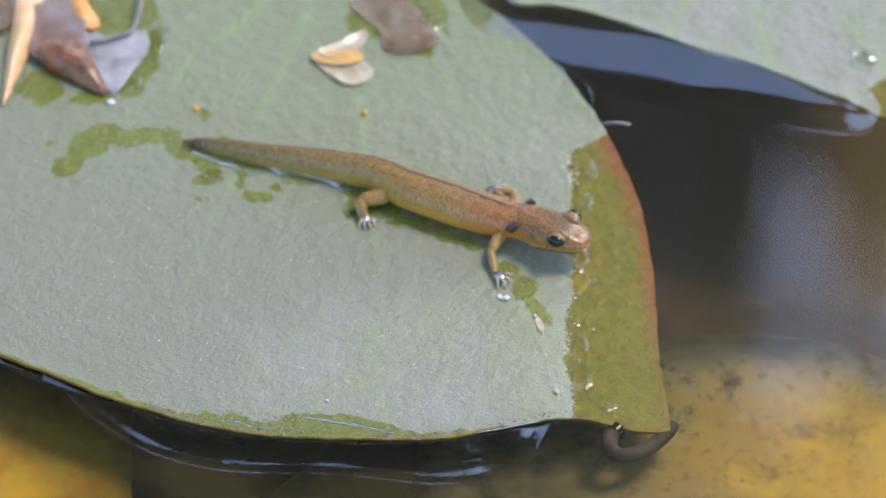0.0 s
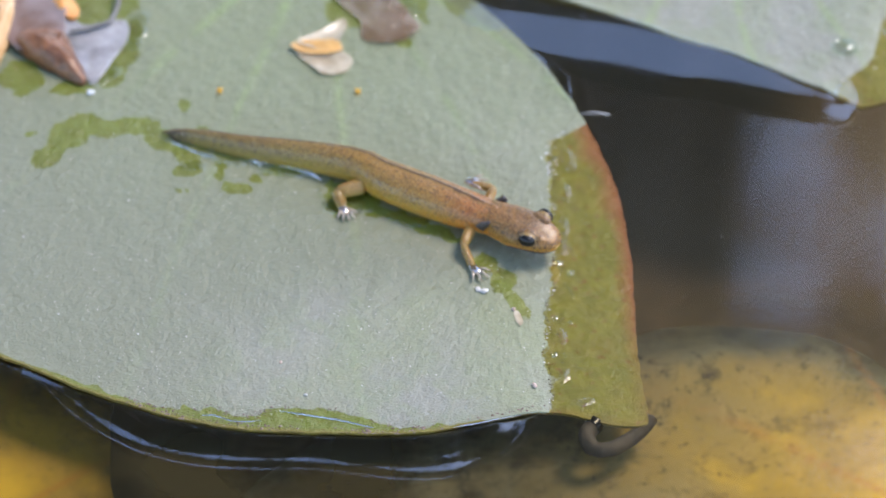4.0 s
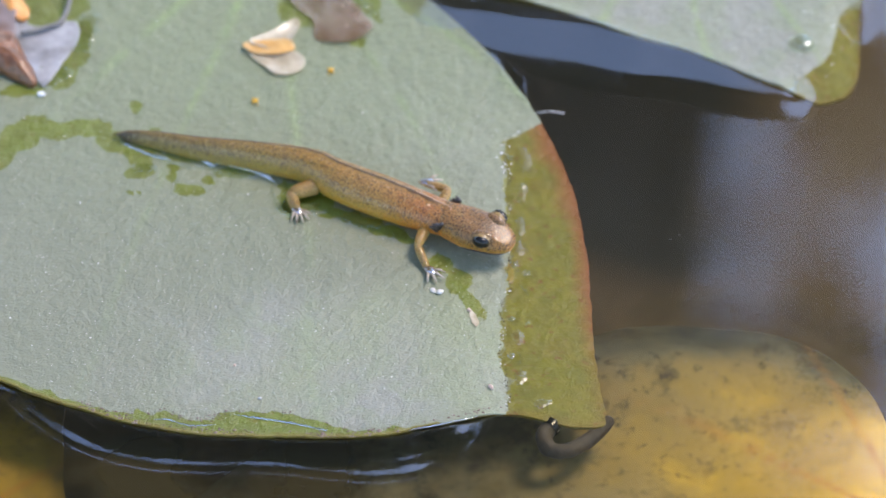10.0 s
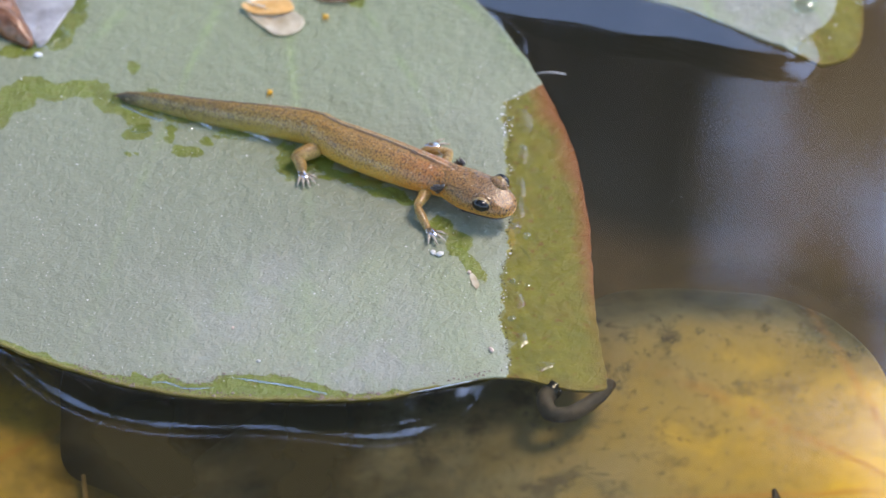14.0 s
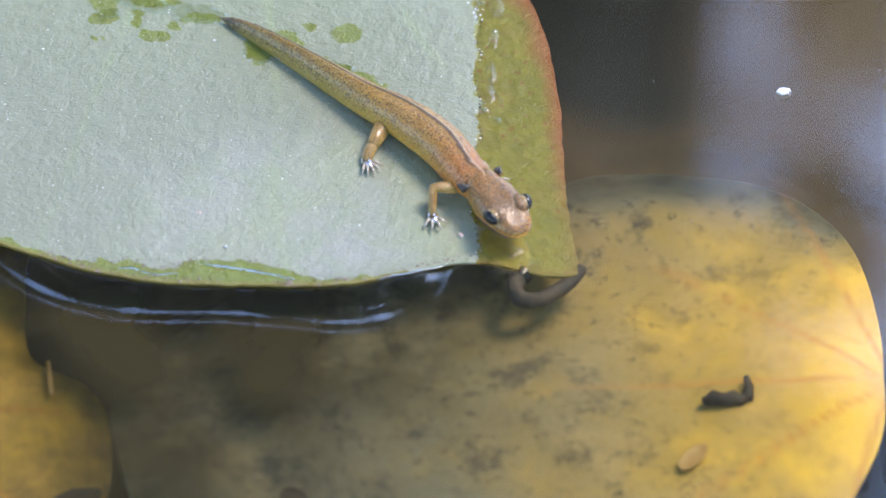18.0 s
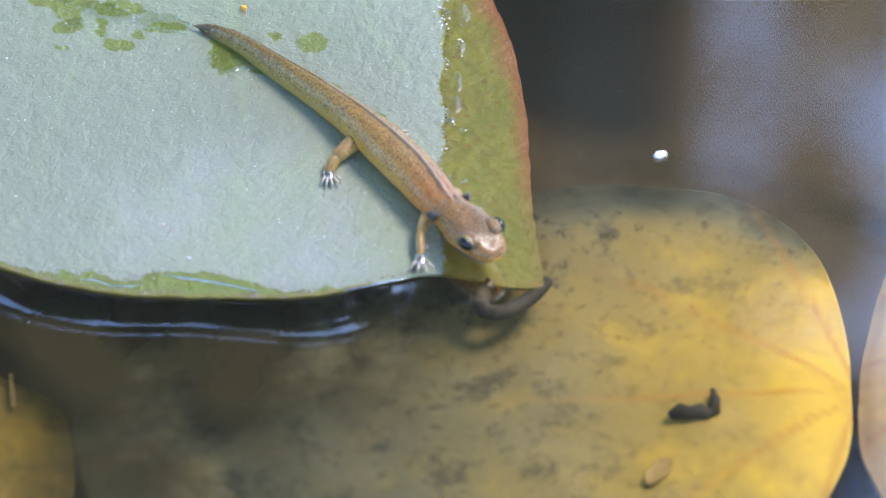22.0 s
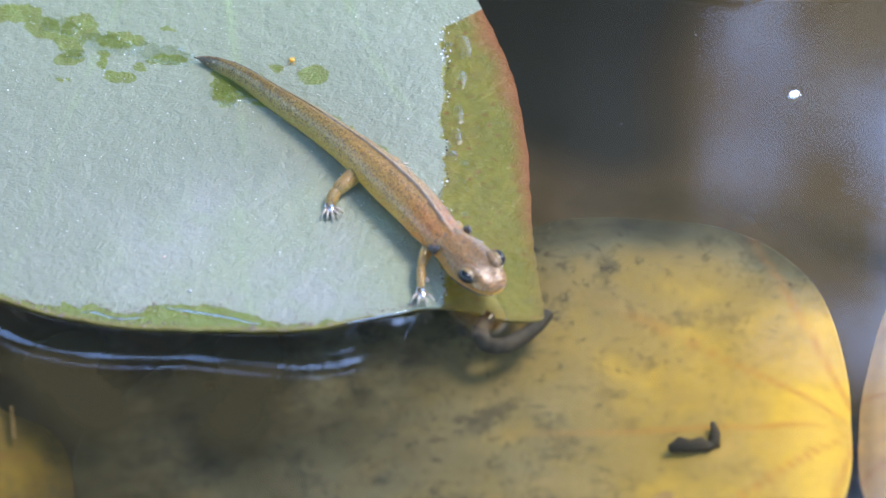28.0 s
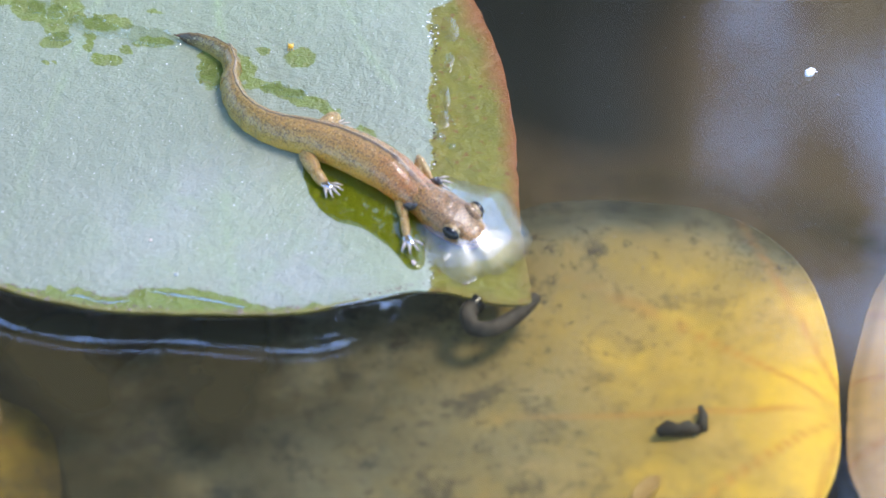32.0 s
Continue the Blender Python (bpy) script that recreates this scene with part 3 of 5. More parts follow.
# foot of the water's climb along the near rim, in mm
STEP_LINE = [(v[0], v[1]) for v in spline([(-75.0, -8.0), (-60.0, -16.0), (-53.9, -22.9), (-49.5, -28.5), (-43.2, -33.5), (-36.5, -36.2), (-28.1, -37.1), (-21.0, -37.1), (-15.2, -37.9), (-9.1, -38.6), (-4.3, -38.2), (-0.3, -36.5), (3.1, -33.5), (6.0, -30.0), (12.0, -28.0)], 8, False)]


def build_water():
    """One sheet: finely divided near the pads, where the water climbs their rims, coarse out to the banks."""
    near = [-74 + 0.4 * i for i in range(371)]
    out, step, v = [], 0.8, 74.0
    while v < 4200:
        v += step
        step *= 1.22
        out.append(v)
    xs = np.array([-u for u in reversed(out)] + near + out)
    ys = xs.copy()
    gx, gy = np.meshgrid(xs, ys, indexing="ij")
    z = np.zeros_like(gx)
    for outline, centre, height, lift, reach in ((PAD, PAD_CENTRE, pad_height, 0.85, 2.9), (PAD_FAR, FAR_CENTRE, far_height, 1.0, 3.0)):
        poly = np.array([(p[0], p[1]) for p in outline])
        edge = np.array([max(0.0, min(1.0 if centre == PAD_CENTRE else 1.6, height(p[0], p[1], 1.0) + (0.1 if centre == PAD_CENTRE else 0.0))) for p in outline]) * lift
        edge *= np.array([1 - 0.86 / (1 + math.exp(-(p[0] + 8) / 3.0)) if p[1] < 0 else 1 - 0.93 / (1 + math.exp(-(p[0] - 3) / 2.0)) for p in outline]) if centre == PAD_CENTRE else 1.0
        edge = sum(np.roll(edge, k) for k in range(-10, 11)) / 21
        edge *= np.array([1 + 0.22 * wobble(p[0], p[1], 9.0, 40.0) for p in outline])
        # points that lie close enough to feel the rim
        c = poly.mean(0)
        close = np.argwhere((np.abs(gx) < 75) & (np.abs(gy) < 75))
        px = np.stack([gx[close[:, 0], close[:, 1]], gy[close[:, 0], close[:, 1]]], 1)
        best = np.full(len(px), 1e9)
        lifts = np.zeros(len(px))
        for i in range(len(poly)):
            a, b = poly[i - 1], poly[i]
            ab = b - a
            u = np.clip(((px - a) @ ab) / max(1e-9, ab @ ab), 0, 1)
            d = np.hypot(*(px - a - u[:, None] * ab).T)
            hit = d < best
            best[hit] = d[hit]
            lifts[hit] = (edge[i - 1] * (1 - u) + edge[i] * u)[hit]
        # which of them lie under the leaf
        inn = np.zeros(len(px), bool)
        for i in range(len(poly)):
            a, b = poly[i - 1], poly[i]
            cross = (a[1] > px[:, 1]) != (b[1] > px[:, 1])
            with np.errstate(divide="ignore", invalid="ignore"):
                xx = (b[0] - a[0]) * (px[:, 1] - a[1]) / (b[1] - a[1]) + a[0]
            inn ^= cross & (px[:, 0] < xx)
        rise = lifts * np.exp(-best / np.where(inn, 0.3, reach))
        if centre == FAR_CENTRE:
            # a full swell of water hangs from the raised rim of the far pad: level at the rim, steep below it, then a long gentle foot
            wide = np.interp(px[:, 0], [0.0, 12.0, 25.0, 36.0, 42.0], [7.6, 7.2, 5.2, 2.8, 1.4])
            level = np.interp(px[:, 0], [4.0, 12.0, 26.0], [2.6, 2.0, 0.0])
            steep = np.interp(px[:, 0], [36.0, 42.0], [0.36, 0.25]) * np.clip(wide - np.maximum(best, level), 0, None)
            foot = 0.045 * np.clip(wide + 4.0 - best, 0, None) + 0.016 * np.sin(best * 6.0 + px[:, 0] * 0.15) * np.exp(-((best - wide - 2.0) / 1.6) ** 2) + 0.012 * np.sin(best * 3.1 - px[:, 0] * 0.1) * (best < wide)
            rise = np.where(inn, (steep + foot) * np.exp(-best / 3.0), steep + foot) * np.clip(lifts / 0.6, 0, 1)
        else:
            # along the near rim the surface climbs in one smooth step some way off the leaf, then rises gently to it
            step_y = np.interp(px[:, 0], [q[0] for q in STEP_LINE], [q[1] for q in STEP_LINE])
            slope = np.interp(px[:, 0], [q[0] for q in STEP_LINE], np.gradient([q[1] for q in STEP_LINE], [q[0] for q in STEP_LINE]))
            off = (px[:, 1] - step_y) / np.sqrt(1 + slope ** 2)
            fade = 1 / (1 + np.exp(np.clip((px[:, 0] - 3.5) / 0.9, -30, 30)))
            climb = 0.28 / (1 + np.exp(np.clip(-off / 0.36, -30, 30))) * (1 + 0.08 * np.sin(px[:, 0] * 0.55)) * np.interp(px[:, 0], [-12.0, -3.0, 4.0], [1.0, 0.88, 0.6]) + 0.10 * np.clip(off, 0, 5) + 0.065 / (1 + np.exp(np.clip(-(off - 1.9) / 0.16, -30, 30))) + 0.004 * np.sin(off * 8.0 + px[:, 0] * 0.12) * np.clip(off, 0, 1)
            rise = np.where((px[:, 1] < -8) & ~inn, climb * fade, rise)
        z[close[:, 0], close[:, 1]] = np.maximum(z[close[:, 0], close[:, 1]], rise)
    n = len(xs)
    idx = np.arange(n * n).reshape(n, n)
    quads = np.stack([idx[:-1, :-1], idx[1:, :-1], idx[1:, 1:], idx[:-1, 1:]], -1).reshape(-1, 4)
    verts = np.stack([gx, gy, z], -1).reshape(-1, 3) * MM
    ob = mesh_object("water", verts.tolist(), quads.tolist(), WATER)
    return tagged(ob, "dark still pond water with silt, mirroring sky and branches", "water", "", "structure")


def build_ground():
    """Pond bed, banks and meadow as one sheet."""
    rings, n = [], 72
    for r in (0.0, 0.5, 1.0, 1.8, 2.6, 3.1, 3.4, 3.7, 4.2, 6, 9, 14, 22, 40, 90, 300):
        ring = []
        for k in range(n):
            t = 2 * math.pi * k / n
            rr = r * (1 + 0.08 * noise.noise(Vector((math.cos(t) * 2, math.sin(t) * 2, 4))))
            if r < 3.2:
                z = -0.35 + 0.3 * max(0, (r - 2.0) / 1.2) ** 2
            else:
                z = min(0.22, -0.05 + (r - 3.1) * 0.35) + 0.05 * noise.noise(Vector((rr * math.cos(t), rr * math.sin(t), 1)))
            ring.append((max(rr, 0.001) * math.cos(t), max(rr, 0.001) * math.sin(t), z))
        rings.append(ring)
    verts, faces = rings_mesh(rings, False)
    ob = mesh_object("ground", verts, faces, EARTH)
    ob.data.materials.append(MUD)
    for p in ob.data.polygons:
        p.material_index = 1 if math.hypot(p.center.x, p.center.y) < 3.3 else 0
    return tagged(ob, "muddy pond bed rising to a grassy bank", "ground", "", "structure")


build_ground()
build_water()
build_pad("lily_pad", PAD, PAD_CENTRE, pad_height, "blue-green waxy lily pad with one corner dipped under water", (-22.0, 57.0),
                     ((-55.5, 14.0, 2.4, 1.6, 0.8), (-53.2, 17.4, 2.6, 2.6, 0.9), (-51.0, 20.4, 1.8, 1.4, 0.0), (-48.5, 18.9, 3.4, 1.5, 0.2), (-44.4, 19.4, 3.2, 1.6, -0.1), (-41.0, 16.8, 2.2, 1.9, -0.3), (-38.0, 14.6, 2.2, 1.5, -0.5), (-58.1, 17.7, 0.9, 0.6, 0.0),
                      (-36.8, 16.8, 2.4, 2.0, 0.0), (-31.5, 14.7, 3.0, 1.5, 0.0), (-33.6, 11.5, 0.7, 2.0, 0.0), (-31.4, 8.3, 2.2, 0.7, 0.0), (-25.6, 11.5, 2.6, 1.2, 0.0), (-29.0, 10.0, 1.0, 0.5, 0.0), (-25.7, 17.0, 0.7, 0.6, 0.0), (-19.4, 9.2, 1.0, 1.0, 0.0),
                      (-18.6, 6.6, 1.7, 3.6, 0.0), (-15.8, 6.8, 2.8, 2.4, 0.0), (-11.0, 3.6, 4.2, 1.3, -0.35), (-6.2, 1.2, 4.0, 1.1, -0.4), (-7.9, 8.9, 1.7, 1.7, 0.0), (-12.1, 10.0, 1.0, 0.7, 0.0),
                      (2.2, -7.2, 1.4, 2.6, 0.4), (3.8, -10.6, 1.2, 2.6, 0.4), (-0.4, -4.2, 1.6, 1.8, 0.0), (-37.8, 11.5, 1.9, 1.1, 0.0), (-38.2, 7.9, 1.5, 0.3, 0.0), (-38.4, 23.1, 0.9, 0.7, 0.0),
                      (-59.5, 28.0, 2.6, 3.4, 0.2), (-53.0, 26.2, 3.0, 1.4, 0.2), (-47.6, 29.0, 1.4, 3.4, -0.5), (-46.2, 35.0, 1.6, 4.0, -0.2), (-48.5, 42.0, 3.0, 4.0, 0.0), (-55.0, 40.0, 8.0, 5.0, 0.0), (-14.0, 42.0, 5.4, 4.2, -0.4), (-18.2, 40.4, 2.6, 3.0, 0.4), (-9.6, 43.0, 1.5, 5.0, 0.3), (-10.8, 35.0, 1.6, 1.2, 0.0)))
build_pad("lily_pad", PAD_FAR, FAR_CENTRE, far_height, "pale blue-green lily pad with a wet olive corner", (30.0, 70.0))


def build_sunken_leaf(outline, centre, stalk, depth, mat, label, lean, span, age0=0.0):
    pts = spline(outline, 14)
    def height(x, y, r):
        e = (1 - r) * 30
        return depth + lean[0] * (x - centre[0]) + lean[1] * (y - centre[1]) + 0.9 * wobble(x, y, 20.0, depth) + 0.25 * wobble(x, y, 6.0, depth) - 0.8 * math.exp(-(e / 3) ** 2)
    verts, faces, info = sheet(pts, centre, height, 0.5, 36)
    vein, age = [], []
    for x, y, r in info:
        a = math.atan2(y - stalk[1], x - stalk[0])
        d = math.hypot(x - stalk[0], y - stalk[1])
        s = abs(math.sin(a * 5.0 + 0.5 * wobble(x, y, 30.0, 2.0)))
        vein.append(max(0.0, 1 - s * d / (2.2 + 0.05 * d)) * min(1.0, d / 5.0) * max(0.0, 1 - d / 45.0))
        # besides ageing, the far rim is dulled to paint the haze over it
        age.append(min(1.0, age0 + d / span + 0.6 * math.exp(-((1 - r) * 30 / 4.0) ** 2) * max(0.0, min(1.0, (y + 26.0) / 12.0))))
    ob = thing("sunken_leaf", pose(0, 0, 0), label, "leaf", "dying leaves under the surface")
    mesh_object("blade", [(x * MM, y * MM, z * MM) for x, y, z in verts], faces, mat, ob, "", (("vein", vein), ("age", age)))
    p0 = (stalk[0] * MM, stalk[1] * MM, (depth - 3.5) * MM)
    v, f = tube([p0, (p0[0] + 0.002, p0[1] + 0.004, p0[2] - 0.02), (p0[0] + 0.01, p0[1] + 0.03, -0.345)], 0.0018)
    mesh_object("stalk", v, f, STALK, ob, "dark sunken leaf stalk")
    return ob


build_sunken_leaf([(14.6, -11.7), (22.8, -8.4), (36.4, -8.8), (43.2, -10.7), (48.5, -14.4), (53.0, -20.8), (55.3, -29.9), (55.9, -40.6),
                   (54.3, -54.5), (43.3, -72.3), (28.4, -79.8), (9.2, -82.3), (-10.0, -79.9), (-23.0, -73.3), (-29.8, -63.3), (-33.8, -53.0),
                   (-33.9, -40.8), (-17.8, -24.7), (5.7, -14.5)], (16.0, -45.0), (57.0, -43.0), -6.0, LEAF_GOLD,
                  "big yellow water lily leaf rotting under the surface", (0.03, 0.0), 66.0)
build_sunken_leaf([(-48.3, -14.7), (-46.2, -24.1), (-45.0, -35.8), (-38.0, -40.5), (-35.2, -47.5), (-35.7, -60.0), (-44.6, -68.6), (-64.4, -68.6),
                   (-85.2, -55.7), (-93.7, -33.3), (-88.3, -16.6), (-68.0, -9.0)], (-62.0, -40.0), (-66.0, -44.0), -8.0, LEAF_OCHRE,
                  "ochre yellow sunken leaf with dark rot blotches", (0.0, 0.0), 60.0)
build_sunken_leaf([(56.9, -41.5), (58.4, -32.6), (61.3, -22.6), (66.7, -15.3), (77.1, -12.5), (86.1, -28.9), (81.0, -55.3), (64.3, -63.9), (57.2, -53.7)],
                  (70.0, -36.0), (75.0, -38.0), -5.0, LEAF_PINK, "pinkish orange sunken leaf close under the surface", (0.0, 0.0), 60.0)


# ---- unseen trees, added to shape the reflections and block sky light ----
def build_tree(x, y, tall, girth, seed, crown_from=0.5, bare=False, lean=0.03, over=0.0, spread=1.0):
    rnd = random.Random(seed)
    ob = thing("tree", pose(x, y, 0.15), "bare dark trunk and branches on the bank" if bare else "dark leafy tree out of view, added to block sky light", "tree", "trees on the bank")
    trunk = [(lean * tall * u + 0.08 * math.sin(u * 5 + seed), over * tall * u + 0.06 * math.cos(u * 4 + seed), tall * u) for u in (i / 10 for i in range(11))]
    v, f = tube(trunk, [girth * (1 - 0.85 * i / 10) for i in range(11)], 12)
    mesh_object("trunk", v, f, BARK, ob)
    tips = []
    for k in range(16):
        u = rnd.uniform(crown_from * 0.8, 0.97)
        i = int(u * 10)
        base = Vector(trunk[i]).lerp(Vector(trunk[min(10, i + 1)]), u * 10 - i)
        a = rnd.uniform(0, 6.28)
        ln = tall * rnd.uniform(0.12, 0.28) * (1.2 - u * 0.6) * spread
        mid = base + Vector((math.cos(a), math.sin(a), 0.5)) * ln * 0.5
        tip = base + Vector((math.cos(a), math.sin(a), 0.9)) * ln
        v, f = tube([base, mid, tip], [girth * 0.32 * (1 - u * 0.6), girth * 0.2 * (1 - u * 0.6), 0.008], 7)
        mesh_object("limb", v, f, BARK, ob)
        tips += [mid, tip]
    if not bare:
        verts, faces = [], []
        for tip in tips:
            for _ in range(150):
                c = tip + Vector((rnd.gauss(0, 0.4 * spread), rnd.gauss(0, 0.4), rnd.gauss(0, 0.35)))
                m = Euler((rnd.uniform(0, 6), rnd.uniform(0, 6), rnd.uniform(0, 6))).to_matrix()
                s = rnd.uniform(0.08, 0.18)
                b = len(verts)
                verts += [c + m @ Vector(q) * s for q in ((-1, 0, 0), (0, -0.5, 0.1), (1, 0, 0), (0, 0.5, 0.1))]
                faces.append((b, b + 1, b + 2, b + 3))
        mesh_object("crown", verts, faces, FOLIAGE, ob, "loose dark green crown", shade=False)
    return ob


# Trees beside and behind the camera only cut down the skylight.
for i, (x, y, tall, girth, bare, low, lean, over, spread) in enumerate((
        (0.13, 7.6, 12.0, 0.26, True, 0.85, 0.002, 0.0, 1.0), (0.35, 7.9, 12.0, 0.20, True, 0.9, 0.002, 0.0, 1.0), (0.65, 7.6, 11.5, 0.06, True, 0.9, 0.002, 0.0, 1.0), (0.54, 7.7, 10.9, 0.05, False, 1.05, 0.002, 0.0, 0.2), (0.64, 7.7, 6.6, 0.05, False, 0.8, 0.0, 0.0, 0.06),
        (-0.75, 7.2, 8.2, 0.2, False, 0.45, 0.0, 0.0, 0.42), (-0.25, 7.9, 8.8, 0.2, False, 0.5, 0.0, 0.0, 0.25), (-2.9, 4.3, 9.0, 0.2, False, 0.95, 0.25, 0.0, 0.7), (-2.4, 7.0, 8.6, 0.2, False, 0.35, 0.0, 0.0, 1.0), (-3.6, 5.6, 8.6, 0.2, False, 0.4, 0.05, 0.0, 1.0),
        (-1.5, 4.3, 9.0, 0.18, False, 0.97, 0.12, 0.0, 0.7), (-4.6, 3.0, 6.5, 0.2, False, 0.35, 0.0, 0.0, 1.0), (-5.2, 0.2, 6.2, 0.2, False, 0.35, 0.0, 0.0, 1.0), (-4.6, -3.2, 8.5, 0.2, False, 0.35, 0.0, 0.0, 1.0),
        (-1.4, -6.2, 8.0, 0.2, False, 0.3, 0.0, 0.0, 1.0), (3.4, -5.4, 8.0, 0.2, False, 0.3, 0.0, 0.0, 1.0), (7.0, 5.0, 5.5, 0.2, False, 0.3, 0.0, 0.0, 1.0), (5.4, -1.0, 8.0, 0.2, False, 0.3, 0.0, 0.0, 1.0), (2.3, 4.6, 8.4, 0.2, False, 0.97, -0.08, 0.0, 0.6), (0.40, 7.7, 12.0, 0.11, True, 0.95, 0.002, 0.0, 1.0))):
    build_tree(x, y, tall, girth, 11 + i, low, bare, lean, over, spread)


# ---- the newt ----
def scaled(verts):
    return [(x * MM, y * MM, z * MM) for x, y, z in verts]


HEAD = 9.0
NODES = [9.0 + 2.6 * i for i in range(8)] + [27.2 + 2.4 * (i + 1) for i in range(11)]  # joints along the spine
PROFILE = [(8.0, 2.25, 2.1), (10.5, 2.4, 2.3), (13.5, 2.65, 2.6), (18.0, 2.85, 2.8), (22.5, 2.7, 2.75), (26.0, 2.3, 2.6), (30.0, 1.9, 2.4), (35.0, 1.55, 2.2), (41.0, 1.18, 1.95),
           (47.0, 0.82, 1.6), (50.5, 0.56, 1.25), (52.6, 0.36, 0.85), (53.4, 0.18, 0.4), (53.7, 0.05, 0.10)]


def girth_at(s):
    for (a, wa, ha), (b, wb, hb) in zip(PROFILE, PROFILE[1:]):
        if s <= b:
            u = max(0.0, (s - a) / (b - a))
            return wa + (wb - wa) * u, ha + (hb - ha) * u
    return PROFILE[-1][1:]


newt = thing("newt", pose(-0.008, 0.0055, 0.0008), "slender orange-brown young newt with speckled wet skin", "newt")
NEWT_INVERSE = newt.matrix_world.inverted()


def build_segment(name, s0, s1, mat, parent):
    """One rigid piece of the body, its joint with the piece in front at the origin, running back along -x."""
    n = 48
    rings, arc, along = [], [], []
    lap = 0.75
    stops = [s0 - lap, s0 - lap * 0.5] + [s0 + (s1 - s0) * k / 4 for k in range(5)] + [s1 + lap * 0.5, s1 + lap]
    for s in stops:
        w, h = girth_at(s)
        shrink = 0.93 if s in (stops[0], stops[-1]) else (0.985 if s in (stops[1], stops[-2]) else 1.0)
        ring = []
        for k in range(n):
            a = 2 * math.pi * k / n
            y, z = w * math.cos(a), h * math.sin(a)
            z = z * 0.9 if z < 0 else z
            if s < 30:
                # a low spine ridge between two shallow furrows
                z += (0.10 * math.exp(-(y / 0.22) ** 2) - 0.13 * math.exp(-((abs(y) - 0.62) / 0.3) ** 2)) * (z > 0)
                z += 0.05 * math.sin(s * 2.6) * max(0.0, 1 - abs(math.sin(a) + 0.1) * 1.6)
            ring.append((-(s - s0) * MM, y * shrink * MM, z * shrink * MM))
            arc.append(abs((a - math.pi / 2 + math.pi) % (2 * math.pi) - math.pi) / math.pi)
            along.append(s)
        rings.append(ring)
    v, f = rings_mesh(rings)
    return mesh_object(name, v, f, mat, parent, "", (("arc", arc), ("along", along)))


def build_head():
    n = 40
    rows = ((-0.8, 2.05, 1.95, -1.75), (0.0, 2.2, 2.0, -1.75), (1.3, 2.5, 2.02, -1.7), (2.8, 2.8, 2.05, -1.6), (4.2, 2.85, 2.05, -1.5), (5.4, 2.7, 1.92, -1.4), (6.5, 2.48, 1.66, -1.25),
            (7.4, 2.2, 1.38, -1.1), (8.1, 1.9, 1.12, -0.98), (8.6, 1.52, 0.88, -0.82), (8.95, 1.08, 0.6, -0.6), (9.12, 0.6, 0.32, -0.36), (9.18, 0.15, 0.06, -0.12))
    rings, arc, along = [], [], []
    for x, w, t, b in rows:
        ring = []
        for k in range(n):
            a = 2 * math.pi * k / n
            c, s = math.cos(a), math.sin(a)
            y = w * math.copysign(abs(c) ** 0.82, c)
            z = (t if s > 0 else -b) * math.copysign(abs(s) ** 0.8, s)
            if s > 0.2 and 2 < x < 8.4:
                # flat crown between the eyes, a low ridge from eye to nostril
                z += -0.16 * math.exp(-(y / 0.8) ** 2) + 0.12 * math.exp(-((abs(y) - 1.25) / 0.35) ** 2) * (x > 5.5)
            if s < -0.1 and x > 3.5:
                # the lower lip sits a little behind the upper
                y *= 0.97
            ring.append((x * MM, y * MM, z * 1.06 * MM))
            arc.append(abs((a - math.pi / 2 + math.pi) % (2 * math.pi) - math.pi) / math.pi)
            along.append(HEAD - x)
        rings.append(ring)
    v, f = rings_mesh(rings)
    head = mesh_object("head", v, f, SKIN_HEAD, newt, "blunt glossy head with an orange throat", (("arc", arc), ("along", along)))
    for side in (1, -1):
        v, f = ellipsoid(0, 0, 0, 1.5, 0.82, 0.72, 18, 11)
        lid = mesh_object("eyelid", scaled(v), f, SKIN_HEAD, head, "", (("arc", [0.25] * len(v)), ("along", [4.0] * len(v))))
        lid.matrix_local = pose(5.75 * MM, side * 1.62 * MM, 1.42 * MM, side * -30, 0, side * -12)
        v, f = ellipsoid(0, 0, 0, 1.22, 0.9, 1.0, 20, 12)
        eye = mesh_object("eye", scaled(v), f, EYE_GOLD, head, "bulging dark eye with a gold rim")
        eye.matrix_local = pose(5.85 * MM, side * 2.05 * MM, 1.16 * MM, side * -22, 0, side * -12)
        v, f = ellipsoid(0, 0, 0, 1.12, 0.72, 0.9, 18, 10)
        pupil = mesh_object("pupil", scaled(v), f, EYE_BLACK, head, "black wet pupil")
        pupil.matrix_local = pose(5.92 * MM, side * 2.42 * MM, 1.26 * MM, side * -22, 0, side * -12)
        pts = [(9.03 * MM, side * 0.8 * MM, -0.34 * MM), (8.1 * MM, side * 1.85 * MM, -0.40 * MM), (7.0 * MM, side * 2.28 * MM, -0.44 * MM), (5.0 * MM, side * 2.74 * MM, -0.46 * MM), (3.4 * MM, side * 2.80 * MM, -0.7 * MM)]
        v, f = tube(spline(pts, 5, False), 0.00009, 6)
        mesh_object("mouth_line", v, f, GILL, head, "dark closed mouth line")
        v, f = ellipsoid(0, 0, 0, 0.16, 0.12, 0.12, 8, 6)
        nostril = mesh_object("nostril", [(x * MM, y * MM, z * MM) for x, y, z in v], f, EYE_BLACK, head)
        nostril.matrix_local = pose(8.72 * MM, side * 0.95 * MM, 0.66 * MM)
        verts, faces = [], []
        rnd = random.Random(5 + side)
        for k in range(9):
            b = len(verts)
            p0 = Vector((0.5 - 0.10 * k, side * 2.22, 1.35 - 0.17 * k)) * MM
            p1 = p0 + Vector((-rnd.uniform(0.4, 1.1), side * rnd.uniform(0.2, 0.7), rnd.uniform(-0.3, 0.6))) * MM
